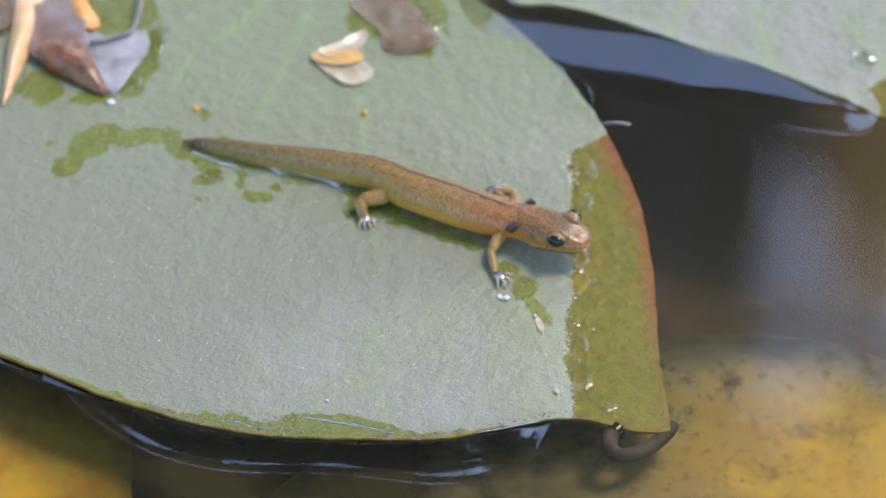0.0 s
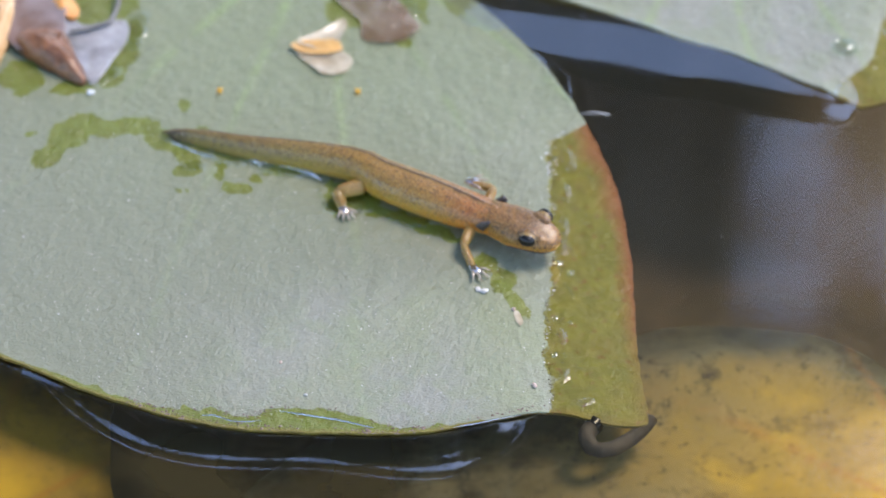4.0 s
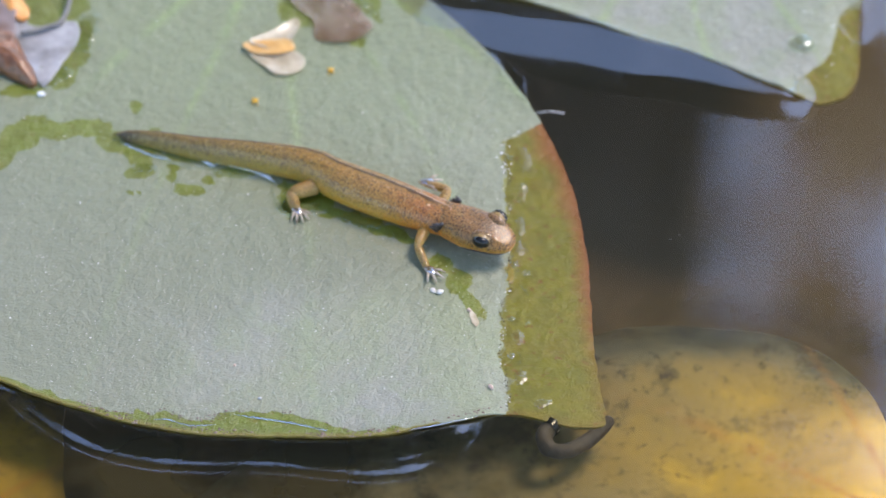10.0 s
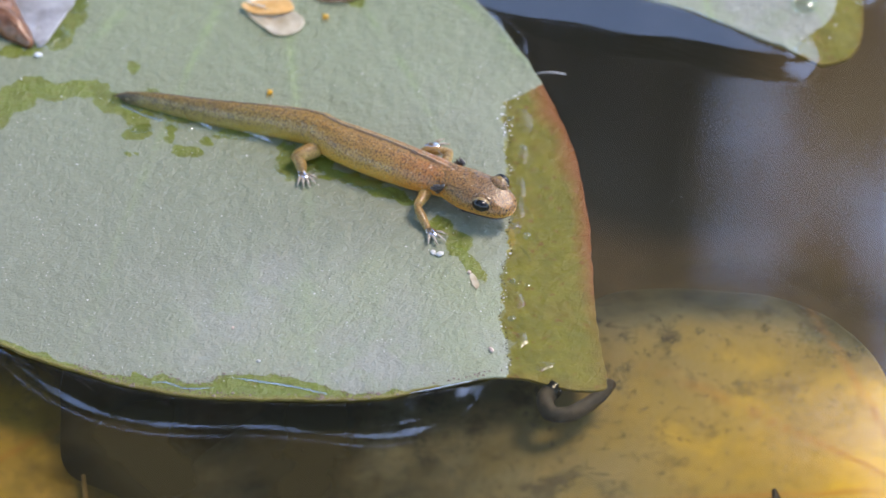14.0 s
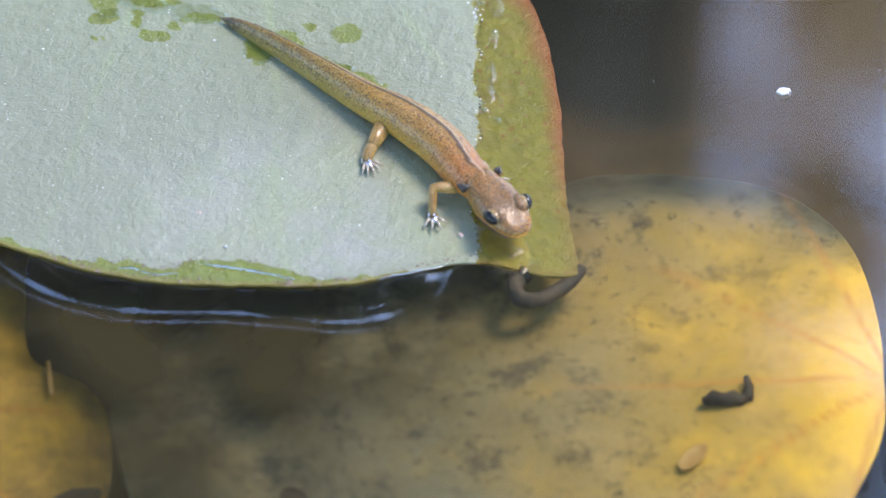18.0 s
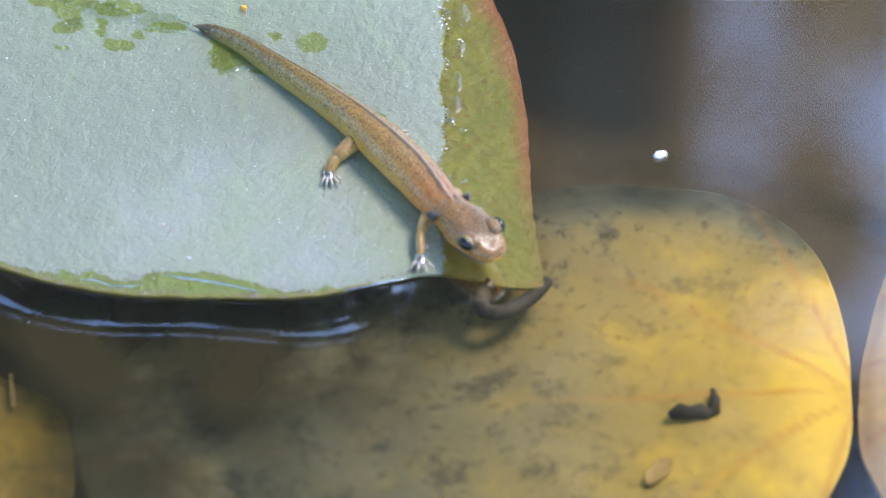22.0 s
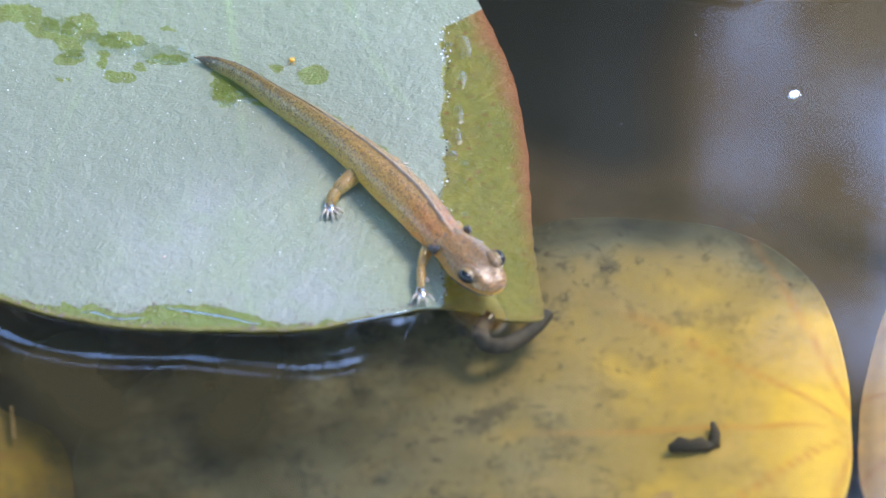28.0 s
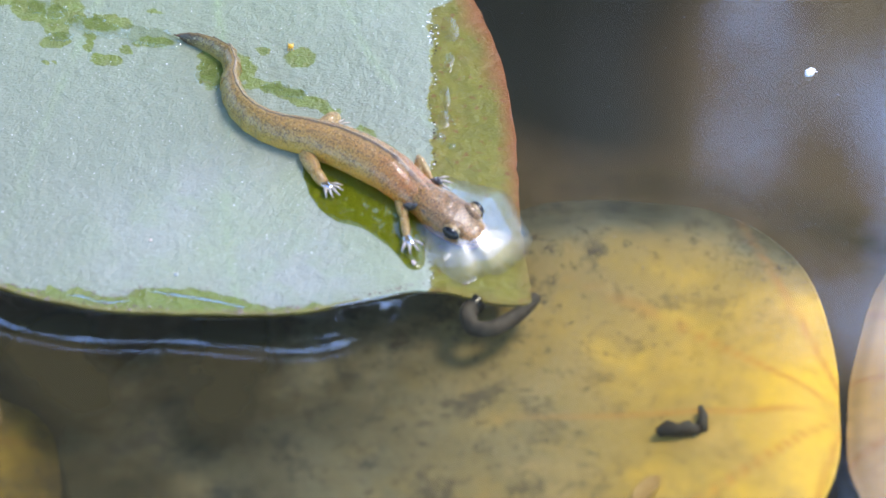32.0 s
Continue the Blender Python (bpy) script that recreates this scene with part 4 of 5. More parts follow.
            v, f = tube([p0, p0.lerp(p1, 0.5) + Vector((0, 0, 0.0001)), p1], [0.00034, 0.00026, 0.00008], 6)
            verts += v
            faces += [tuple(q + b for q in g) for g in f]
        mesh_object("gill_stump", verts, faces, GILL, head, "dark shrunken gill tuft")
    return head


HEAD_PART = build_head()
SEGMENTS = []
for a, b in zip(NODES, NODES[1:]):
    tail = a > 27.0
    seg = build_segment("tail_segment" if tail else "trunk_segment", a, b, SKIN, newt)
    w, h = girth_at((a + b) / 2)
    if tail and a > 33:
        w0, h0 = girth_at(a)
        w1, h1 = girth_at(b)
        crest = 0.14 if a < 48 else 0.08
        rings = [[(x, -0.13 * MM, z * MM * 0.9), (x, 0.13 * MM, z * MM * 0.9), (x, 0.03 * MM, (z + crest) * MM), (x, -0.03 * MM, (z + crest) * MM)]
                 for x, z in ((0.3 * MM, h0), (-(b - a) * 0.5 * MM, h), (-(b - a + 0.3) * MM, h1))]
        v, f = rings_mesh(rings)
        mesh_object("fin", v, f, FIN, seg, "dark low tail crest", shade=False)
    SEGMENTS.append((seg, a, b))

LEGS = []


def build_limb(name, length, r0, r1, mat):
    rings, arc = [], []
    for k in range(7):
        u = k / 6
        r = r0 + (r1 - r0) * u + 0.12 * math.sin(u * 3.14)
        x = -0.3 + (length + 0.6) * u
        if k in (0, 6):
            r *= 0.5
        ring = []
        for j in range(12):
            a = 2 * math.pi * j / 12
            ring.append((x * MM, r * math.cos(a) * MM, r * math.sin(a) * MM))
            arc.append(abs((a - math.pi / 2 + math.pi) % (2 * math.pi) - math.pi) / math.pi)
        rings.append(ring)
    v, f = rings_mesh(rings)
    return mesh_object(name, v, f, mat, newt, "", (("arc", arc), ("along", [10.0] * len(arc))))


def build_foot(name, toes):
    v, f = ellipsoid(0.2, 0, 0.1, 0.8, 0.5, 0.28, 14, 8)
    foot = mesh_object(name, [(x * MM, y * MM, z * MM) for x, y, z in v], f, SKIN_LEG, newt, "small wet splayed foot", (("arc", [0.4] * len(v)), ("along", [10.0] * len(v))))
    v, f = ellipsoid(0.45, 0, 0.2, 1.0, 0.62, 0.26, 14, 8)
    mesh_object("water_skin", [(x * MM, (y + 0.1 * noise.noise(Vector((x * 3, y * 3, toes)))) * MM, z * MM) for x, y, z in v], f, SILVER, foot, "silvery water clinging to the foot")
    for k in range(toes):
        a = radians(-40 + 80 * k / (toes - 1))
        ln = 1.45 + 0.6 * math.sin(3.14 * (k + 0.7) / (toes + 0.4))
        p0 = Vector((0.5 * math.cos(a) + 0.1, 0.5 * math.sin(a), 0.08)) * MM
        p1 = p0 + Vector((math.cos(a) * ln * 0.55, math.sin(a) * ln * 0.55, 0.16)) * MM
        p2 = p0 + Vector((math.cos(a) * ln, math.sin(a) * ln, -0.10)) * MM
        v, f = tube([p0, p1, p2], [0.00026, 0.00019, 0.00007], 7)
        mesh_object("toe", v, f, TOE, foot, "pointed toe, its skin paled for wet sheen")
    return foot


for side in (-1, 1):
    LEGS.append((side, "fore", build_limb("upper_arm", 3.3, 0.72, 0.46, SKIN_LEG), build_limb("forearm", 3.3, 0.48, 0.36, SKIN_LEG), build_foot("forefoot", 4), 3.3, 3.3))
    LEGS.append((side, "hind", build_limb("thigh", 3.6, 1.05, 0.72, SKIN_LEG), build_limb("shin", 2.0, 0.72, 0.55, SKIN_LEG), build_foot("hindfoot", 5), 3.6, 2.0))

STANCES = []


def stance(times, line, feet, lift=3.0, head_lift=0.6, dip=0.0):
    """One posture: the spine on the leaf from snout to tail tip in mm, then elbow, forefoot, knee and hindfoot of the near side."""
    pts = [Vector((line[i], line[i + 1])) for i in range(0, len(line), 2)]
    fine = spline([(p.x, p.y, 0) for p in pts], 10, False)
    run = [0.0]
    for a, b in zip(fine, fine[1:]):
        run.append(run[-1] + (b - a).length)

    def at(s):
        s *= run[-1] / BODY
        for i in range(len(run) - 1):
            if s <= run[i + 1]:
                return fine[i].lerp(fine[i + 1], max(0.0, s - run[i]) / max(1e-6, run[i + 1] - run[i]))
        return fine[-1]

    def spot(s):
        p = at(s)
        back = min(1.0, max(0.0, (s - 26) / 26))
        front = min(1.0, max(0.0, (14 - s) / 14))
        low = lift - 0.1
        z = low + (0.8 + 0.55 - low) * back ** 0.8 + head_lift * front - dip * front ** 0.7
        if s < HEAD:
            z -= 0.45 * (HEAD - s) / HEAD
        return Vector((p.x, p.y, z)) * MM

    for t in times:
        STANCES.append((t, spot, [Vector((feet[i], feet[i + 1])) for i in range(0, 8, 2)]))


def frame_of(start, ahead, roll=0.0):
    """A pose at start whose x axis points ahead, z kept up."""
    x = ahead.normalized()
    y = Vector((0, 0, 1)).cross(x).normalized()
    z = x.cross(y)
    m = Matrix((x, y, z)).transposed().to_4x4() @ Matrix.Rotation(radians(roll), 4, "X")
    m.translation = start
    return m


def two_bones(root, goal, hint, l1, l2):
    """Elbow of a two-piece limb that bends towards hint, and where its end comes to lie."""
    d = goal - root
    reach = min(d.length, (l1 + l2) * 0.985)
    reach = max(reach, abs(l1 - l2) + 0.0003)
    d.normalize()
    a = (l1 * l1 - l2 * l2 + reach * reach) / (2 * reach)
    h = math.sqrt(max(0.0, l1 * l1 - a * a))
    side = hint - root
    side -= d * side.dot(d)
    side = side.normalized() if side.length > 1e-6 else Vector((0, 0, 1))
    return root + d * a + side * h, root + d * reach


# resting at the water's edge
stance((0, 2.6), [10.0, -2.4, 5.8, 0.6, 1.8, 1.9, -1.4, 2.9, -7.7, 5.7, -13.0, 8.2, -15.8, 10.5, -20.1, 12.1, -25.1, 13.4, -30.8, 14.7, -35.8, 16.3, -40.4, 17.6], [-3.2, -3.0, -1.4, -5.3, -18.9, 6.8, -18.0, 4.9], 3.0, 1.2)
stance((4.4, 13.6), [8.8, -3.3, 4.6, -0.4, 0.8, 1.1, -2.0, 2.5, -8.0, 5.5, -13.0, 8.2, -15.8, 10.5, -20.1, 12.1, -25.1, 13.4, -30.8, 14.7, -35.8, 16.3, -40.4, 17.6], [-3.5, -3.4, -1.6, -5.5, -18.9, 6.8, -18.0, 4.9])
# crawling round towards the corner
stance((15.5,), [8.2, -11.8, 5.7, -6.6, 2.4, -2.0, -0.8, -0.2, -5.0, 3.2, -11.9, 6.5, -18.9, 9.6, -26.0, 12.1, -32.9, 11.6, -35.4, 12.0], [-3.5, -5.1, 0.2, -5.4, -9.9, -1.0, -9.1, -2.7])
stance((16,), [8.8, -17.1, 6.1, -11.7, 2.8, -7.4, 0.0, -4.8, -4.5, 0.3, -9.3, 3.2, -13.6, 6.7, -18.6, 9.8, -24.3, 10.2, -28.6, 9.7, -32.9, 7.2], [-0.7, -16.1, -0.4, -18.5, -10.4, -1.9, -9.0, -2.4])
stance((16.5,), [9.4, -18.6, 6.1, -13.6, 2.1, -9.4, -1.6, -4.7, -5.9, 0.5, -9.6, 4.4, -13.3, 6.5, -17.6, 8.8, -24.6, 10.3, -29.0, 9.1, -30.1, 6.1], [-1.5, -16.3, -1.1, -18.5, -10.8, -1.1, -9.7, -2.9])
stance((17,), [8.2, -25.1, 5.8, -20.6, 3.4, -16.8, 1.6, -13.4, -0.9, -8.3, -4.0, -3.7, -8.3, -0.3, -12.6, 3.7, -17.5, 7.1, -23.9, 10.0, -27.1, 8.8], [-2.2, -17.9, -0.8, -19.0, -10.5, -3.2, -7.7, -4.1])
stance((17.5,), [8.9, -26.4, 6.2, -21.9, 3.8, -18.1, 1.9, -14.0, 0.1, -8.5, -3.3, -3.9, -7.6, 0.1, -12.0, 3.4, -16.9, 6.9, -21.4, 9.7, -25.1, 10.4], [-1.9, -17.0, -0.9, -19.1, -10.2, -2.8, -8.5, -2.4])
stance((18,), [13.2, -26.5, 10.3, -21.1, 7.0, -17.3, 4.0, -12.4, -0.3, -8.1, -4.6, -4.8, -8.9, -0.9, -13.2, 3.0, -18.2, 7.3, -22.7, 10.6], [2.7, -20.4, 2.7, -22.0, -4.8, -12.5, -5.5, -13.4])
# poised over the corner
stance((18.7, 29.15), [14.6, -29.1, 11.8, -24.6, 8.9, -21.6, 6.9, -18.4, 4.2, -14.3, 0.2, -9.3, -3.7, -4.7, -7.7, -0.5, -11.9, 3.4, -17.2, 8.4, -21.7, 11.0], [4.2, -27.0, 5.1, -29.5, -6.3, -12.5, -5.8, -13.5], 3.0, 1.0)
# sliding into the water
stance((29.5,), [15.8, -29.4, 11.9, -24.9, 9.2, -22.4, 5.9, -17.9, 2.0, -13.0, -2.5, -7.7, -6.4, -2.7, -11.9, 3.2, -16.1, 7.1, -21.6, 10.6], [7.8, -27.9, 6.8, -30.0, -5.1, -13.4, -4.6, -13.9], 2.3, 0.2, 1.8)
stance((30,), [16.2, -29.0, 12.3, -24.2, 9.6, -21.3, 6.3, -17.5, 2.4, -13.4, -2.1, -7.4, -6.1, -2.7, -11.5, 3.1, -16.7, 7.3, -21.5, 10.7], [5.5, -23.8, 6.1, -26.0, -5.1, -13.7, -4.3, -13.2], 2.1, 0.0, 1.8)
stance((30.5,), [17.7, -28.9, 13.9, -24.5, 10.6, -21.2, 7.3, -17.4, 3.4, -13.3, -1.0, -8.7, -5.6, -3.8, -11.3, 2.5, -16.4, 7.1, -21.3, 10.7], [6.5, -25.3, 6.9, -25.7, -4.9, -13.4, -4.2, -13.8], 2.1, 0.0, 2.1)
stance((31,), [16.5, -26.6, 12.6, -21.1, 9.3, -17.0, 6.0, -13.2, 2.2, -9.4, -2.3, -5.9, -6.8, -3.2, -10.2, -0.6, -12.8, 4.2, -17.1, 7.7, -21.4, 10.6], [4.8, -21.8, 5.1, -24.5, -2.0, -14.5, -3.6, -14.5], 2.1, 0.0, 2.1)
stance((31.5,), [14.5, -25.6, 11.2, -21.2, 8.5, -17.8, 5.7, -14.4, 1.3, -10.6, -3.2, -7.2, -7.7, -4.6, -11.6, -2.2, -13.9, 1.6, -14.9, 5.5, -18.0, 9.1, -21.7, 11.2], [3.9, -22.9, 4.9, -24.6, -4.8, -14.2, -4.2, -15.2], 2.1, 0.0, 1.7)
stance((32,), [14.1, -20.4, 9.5, -17.1, 6.2, -14.0, 2.3, -10.6, -2.2, -7.6, -6.6, -5.7, -11.1, -4.1, -14.5, -1.1, -16.2, 3.2, -16.1, 7.5, -18.7, 10.2, -22.4, 11.9], [5.3, -21.0, 5.6, -23.7, -5.5, -14.2, -3.5, -15.0], 2.1, 0.0, 1.8)


def newt_motion():
    rows = {}

    def put(ob, t, m):
        rows.setdefault(ob, []).append((t, NEWT_INVERSE @ m))

    for t, spot, feet in STANCES:
        put(HEAD_PART, t, frame_of(spot(HEAD), spot(0.5) - spot(HEAD)))
        for seg, a, b in SEGMENTS:
            put(seg, t, frame_of(spot(a), spot(a) - spot(b), -14.0 * min(1.0, (a - 7.0) / 8.0)))
        for side, which, upper, lower, foot, l1, l2 in LEGS:
            s = 11.2 if which == "fore" else 26.0
            here = frame_of(spot(s), spot(s - 1) - spot(s + 1))
            root = here @ Vector((0, side * 1.75 * MM, -0.7 * MM))
            e, g = (feet[0], feet[1]) if which == "fore" else (feet[2], feet[3])
            if side < 0:
                hint = Vector((e.x * MM, e.y * MM, 0.0026))
                goal = Vector((g.x * MM, g.y * MM, 0.0012))
            elif which == "fore" and t < 14:
                goal = here @ Vector((-3.6 * MM, 4.6 * MM, 0))
                hint = here @ Vector((-0.5 * MM, 6.0 * MM, 0))
            else:
                goal = here @ Vector((0.8 * MM, 2.7 * MM, 0))
                hint = here @ Vector((-2.4 * MM, 2.8 * MM, 0))
                goal.z, hint.z = 0.0012, 0.0020
            mid, end = two_bones(root, goal, hint, l1 * MM, l2 * MM)
            put(upper, t, frame_of(root, mid - root))
            put(lower, t, frame_of(mid, end - mid))
            ahead = here.to_3x3() @ Vector((1.0, side * 0.45, 0))
            ahead.z = 0
            put(foot, t, frame_of(end, ahead))
    for ob, keys in rows.items():
        if keys[-1][0] < 32:
            keys.append((32, keys[-1][1]))
        walk(ob, keys)


# ---- small things on the leaves and in the water ----
def ground_at(x, y):
    """Upper side of the near pad, in mm."""
    return pad_height(x, y, 0.6)


def flake(name, outline, base, thick, bow, mat, label, category, group="", seed=0, parent=None, ridge=0.0):
    """A thin curled scale or leaf scrap with its outline in mm, resting at height base."""
    pts = spline(outline, 6)
    cx = sum(p[0] for p in outline) / len(outline)
    cy = sum(p[1] for p in outline) / len(outline)
    size = max(math.hypot(p[0] - cx, p[1] - cy) for p in outline)

    def height(x, y, r):
        a = (x - cx) / size
        return base + bow * r * r * size * 0.25 + 0.10 * wobble(x, y, 1.2, seed) + 0.25 * wobble(x, y, 3.5, seed) + ridge * math.exp(-(a / 0.16) ** 2)

    ragged = [(p[0] + 0.12 * wobble(p[0], p[1], 0.7, seed), p[1] + 0.12 * wobble(p[0], p[1], 0.7, seed + 5)) for p in pts]
    v, f, _ = sheet(ragged, (cx, cy), height, thick, 9)
    ob = mesh_object(name, scaled(v), f, mat, parent, label if parent is not None else "")
    return ob if parent is not None else tagged(ob, label, category, group)


def pebble(name, x, y, z, size, mat, label, category, group="", seed=0, flat=0.6):
    rnd = random.Random(seed)
    v, f = ellipsoid(0, 0, 0, size, size * rnd.uniform(0.6, 0.95), size * flat, 9, 6)
    v = [(a * (1 + rnd.uniform(-0.2, 0.2)), b * (1 + rnd.uniform(-0.2, 0.2)), c * (1 + rnd.uniform(-0.15, 0.15))) for a, b, c in v]
    ob = mesh_object(name, scaled(v), f, mat)
    ob.matrix_world = pose(x * MM, y * MM, (z + size * flat * 0.85) * MM, 0, 0, rnd.uniform(0, 180))
    return tagged(ob, label, category, group)


def puddle(outline, label, depth=0.08, mat=None, seed=0):
    """Shallow water lying on the pad, with a rounded rim that meets the leaf."""
    pts = spline(outline, 12)
    cx = sum(p[0] for p in outline) / len(outline)
    cy = sum(p[1] for p in outline) / len(outline)
    ragged = []
    for p in pts:
        k = 1 + 0.30 * wobble(p[0], p[1], 2.2, seed) + 0.26 * wobble(p[0], p[1], 0.8, seed + 3)
        ragged.append((cx + (p[0] - cx) * k, cy + (p[1] - cy) * k))

    def height(x, y, r):
        return ground_at(x, y) + 0.03 + depth * math.sqrt(max(0.0, 1 - r ** 6)) - 0.10 * (r > 0.99)

    v, f, _ = sheet(ragged, (cx, cy), height, 0.0, 14)
    half = len(v) // 2
    v, f = v[:half], [g for g in f if max(g) < half]
    ob = mesh_object("puddle", scaled(v), f, mat or DROP)
    return tagged(ob, label, "puddle", "puddles on the lily pad")


def oval(cx, cy, rx, ry, n=9, turn=0.0):
    c, s = math.cos(turn), math.sin(turn)
    return [(cx + c * rx * math.cos(t) - s * ry * math.sin(t), cy + s * rx * math.cos(t) + c * ry * math.sin(t)) for t in (2 * math.pi * k / n for k in range(n))]


WETNESS = "thin film of clear water on the green pad"
puddle(oval(-39.0, 17.2, 2.6, 1.3, 9, -0.4), WETNESS, 0.14, seed=2)
puddle(oval(-33.0, 14.0, 3.6, 1.5, 9, -0.3), WETNESS, 0.34, seed=3)
puddle(oval(-26.0, 12.2, 4.0, 1.6, 9, -0.25), WETNESS, 0.34, seed=4)
puddle(oval(-17.6, 6.2, 3.0, 2.6, 9, -0.3), WETNESS, 0.28, seed=6)
puddle(oval(-9.5, 3.2, 3.0, 1.1, 9, -0.3), WETNESS, 0.12, seed=7)
puddle(oval(-36.8, 12.3, 1.8, 0.8), WETNESS, 0.12, seed=8)
puddle(oval(-50.0, 28.6, 3.6, 2.0, 9, 0.4), "shallow water round soaked plant scraps", 0.2, seed=9)
puddle(oval(-45.6, 36.6, 1.6, 4.0, 9, -0.3), "shallow water round soaked plant scraps", 0.2, seed=12)
puddle(oval(-14.0, 42.5, 5.6, 3.4, 9, -0.5), "shallow water round a soaked leaf scrap", 0.16, seed=10)



def water_lip(line, wide, tall, label, mat):
    """A raised lip of water along the edge of a film, thin at both ends."""
    pts = spline([(x, y, 0) for x, y in line], 8, False)
    rings = []
    for i, p in enumerate(pts):
        d = (pts[min(i + 1, len(pts) - 1)] - pts[max(i - 1, 0)]).normalized()
        side = Vector((-d.y, d.x, 0))
        k = min(1.0, 6.0 * i / len(pts), 6.0 * (len(pts) - 1 - i) / len(pts)) * (1 + 0.35 * wobble(p.x, p.y, 1.6, 21.0)) + 0.08
        g = ground_at(p.x, p.y)
        rings.append([((p + side * wide * k * math.cos(a)).x, (p + side * wide * k * math.cos(a)).y, g + 0.05 + tall * k * math.sin(a)) for a in (math.pi * j / 8 for j in range(9))] + [(p.x, p.y, g - 0.1)])
    v, f = rings_mesh(rings)
    return tagged(mesh_object("water_lip", scaled(v), f, mat), label, "water lip", "lips of water beside the tail")


TAIL_LIPS = [water_lip([(-40.3, 17.0), (-38.3, 15.6), (-36.2, 14.4), (-33.8, 13.6)], 0.24, 0.22, "thin silvery lip of water beside the tail tip", SILVER),
             water_lip([(-33.0, 15.0), (-31.6, 14.4), (-30.2, 13.9), (-28.7, 12.7), (-28.3, 12.2)], 0.30, 0.30, "silvery lip of water along the tail", SILVER),
             water_lip([(-28.6, 12.6), (-27.4, 13.0), (-25.6, 12.5), (-23.8, 11.8), (-21.9, 10.9), (-20.7, 9.8)], 0.34, 0.32, "silvery lip of water along the tail", SILVER),
             water_lip([(-21.0, 9.8), (-20.9, 7.4), (-20.0, 5.0), (-18.4, 3.9)], 0.16, 0.14, "water's edge round the hind foot", DROP)]
for line, label in (([(9.3, -4.9), (9.7, -3.9), (9.4, -2.8)], "curved lip of water at the leaf's waterline"),
                    ([(9.0, -13.6), (9.6, -12.8), (9.3, -11.8)], "curved lip of water at the leaf's waterline"), ([(9.6, 2.0), (10.6, -0.6), (11.2, -2.0)], "curved lip of water at the leaf's waterline"), ([(9.2, -20.6), (9.9, -19.4), (9.5, -18.2)], "curved lip of water at the leaf's waterline"),
                    ([(9.4, -6.6), (10.6, -8.2), (11.0, -9.8)], "curved lip of water at the leaf's waterline")):
    water_lip(line, 0.14, 0.12, label, DROP)
water_lip([(-25.0, -29.6), (-22.0, -30.2), (-18.0, -31.0), (-14.5, -32.0), (-11.5, -32.9), (-8.0, -33.0)], 0.15, 0.13, "thin lip of water along the lapped rim", SILVER)
water_lip([(-9.0, -32.9), (-5.5, -32.4), (-2.0, -31.6), (1.5, -30.6), (4.5, -29.6)], 0.11, 0.10, "thin lip of water along the lapped rim", SILVER)
water_lip([(-35.2, -30.6), (-33.0, -30.4), (-30.2, -31.4), (-27.0, -31.2)], 0.12, 0.11, "thin lip of water along the lapped rim", SILVER)
for cx, cy, rx, ry, turn in ((10.4, 14.6, 1.0, 2.2, 0.2), (9.8, 3.0, 0.7, 1.8, 0.1), (9.6, -1.0, 0.7, 1.5, 0.0), (10.2, 8.6, 0.6, 1.6, -0.2), (9.5, -16.0, 0.6, 1.5, 0.1), (9.7, -22.6, 0.8, 1.4, 0.0), (12.4, -27.0, 1.2, 0.7, 0.3)):
    pts = [(x + 0.3 * wobble(x, y, 0.9, 44.0), y + 0.4 * wobble(x, y, 0.9, 45.0)) for x, y, _ in spline([(a, b, 0) for a, b in oval(cx, cy, rx, ry, 9, turn)], 6)]
    v, f, _ = sheet(pts, (cx, cy), lambda x, y, r: max(0.02, ground_at(x, y)) + 0.03 + 0.16 * max(0.0, 1 - r * r) + 0.05 * wobble(x, y, 0.7, 46.0), 0.0, 8)
    half = len(v) // 2
    tagged(mesh_object("puddle", scaled(v[:half]), [g for g in f if max(g) < half], SHEEN), "rippled film of water on the dipped leaf corner", "puddle", "puddles on the lily pad")

# soaked scraps in the wet patch at the far side of the pad
G0 = 1.0
flake("bud_scale", [(-64.4, 25.0), (-63.4, 26.5), (-61.0, 36.0), (-60.2, 43.5), (-61.4, 45.4), (-63.6, 44.2), (-64.3, 36.0)], G0 + 1.6, 0.3, -0.5, SCALE_TAN, "long tan bud scale with a pale tip", "bud scale", "bud scales on the pad", 1, ridge=0.5)
flake("bud_scale", [(-58.6, 47.0), (-56.8, 46.8), (-53.2, 41.0), (-52.8, 38.8), (-54.2, 38.4), (-56.6, 42.0)], G0 + 1.2, 0.3, -0.4, SCALE_ORANGE, "short orange bud scale", "bud scale", "bud scales on the pad", 2, ridge=0.4)
flake("soaked_leaf", [(-62.4, 41.6), (-59.0, 43.0), (-55.0, 42.6), (-54.4, 38.0), (-54.6, 34.2), (-58.5, 32.0), (-61.0, 33.0), (-62.8, 37.5)], G0 + 0.9, 0.2, 0.15, VIOLET_LEAF, "translucent grey-violet soaked leaf scrap", "leaf scrap", "soaked leaf scraps", 3)
# This flat scrap carries the sky's reflection in its colour.
flake("soaked_leaf", [(-54.8, 40.0), (-52.0, 37.6), (-47.0, 38.4), (-46.2, 35.2), (-48.2, 30.5), (-50.4, 26.6), (-52.0, 30.0), (-54.2, 34.5)], G0 + 0.12, 0.12, 0.05, SKY_SHEEN_LEAF, "flat soaked scrap with the mirrored sky painted in pale grey", "leaf scrap", "soaked leaf scraps", 4)
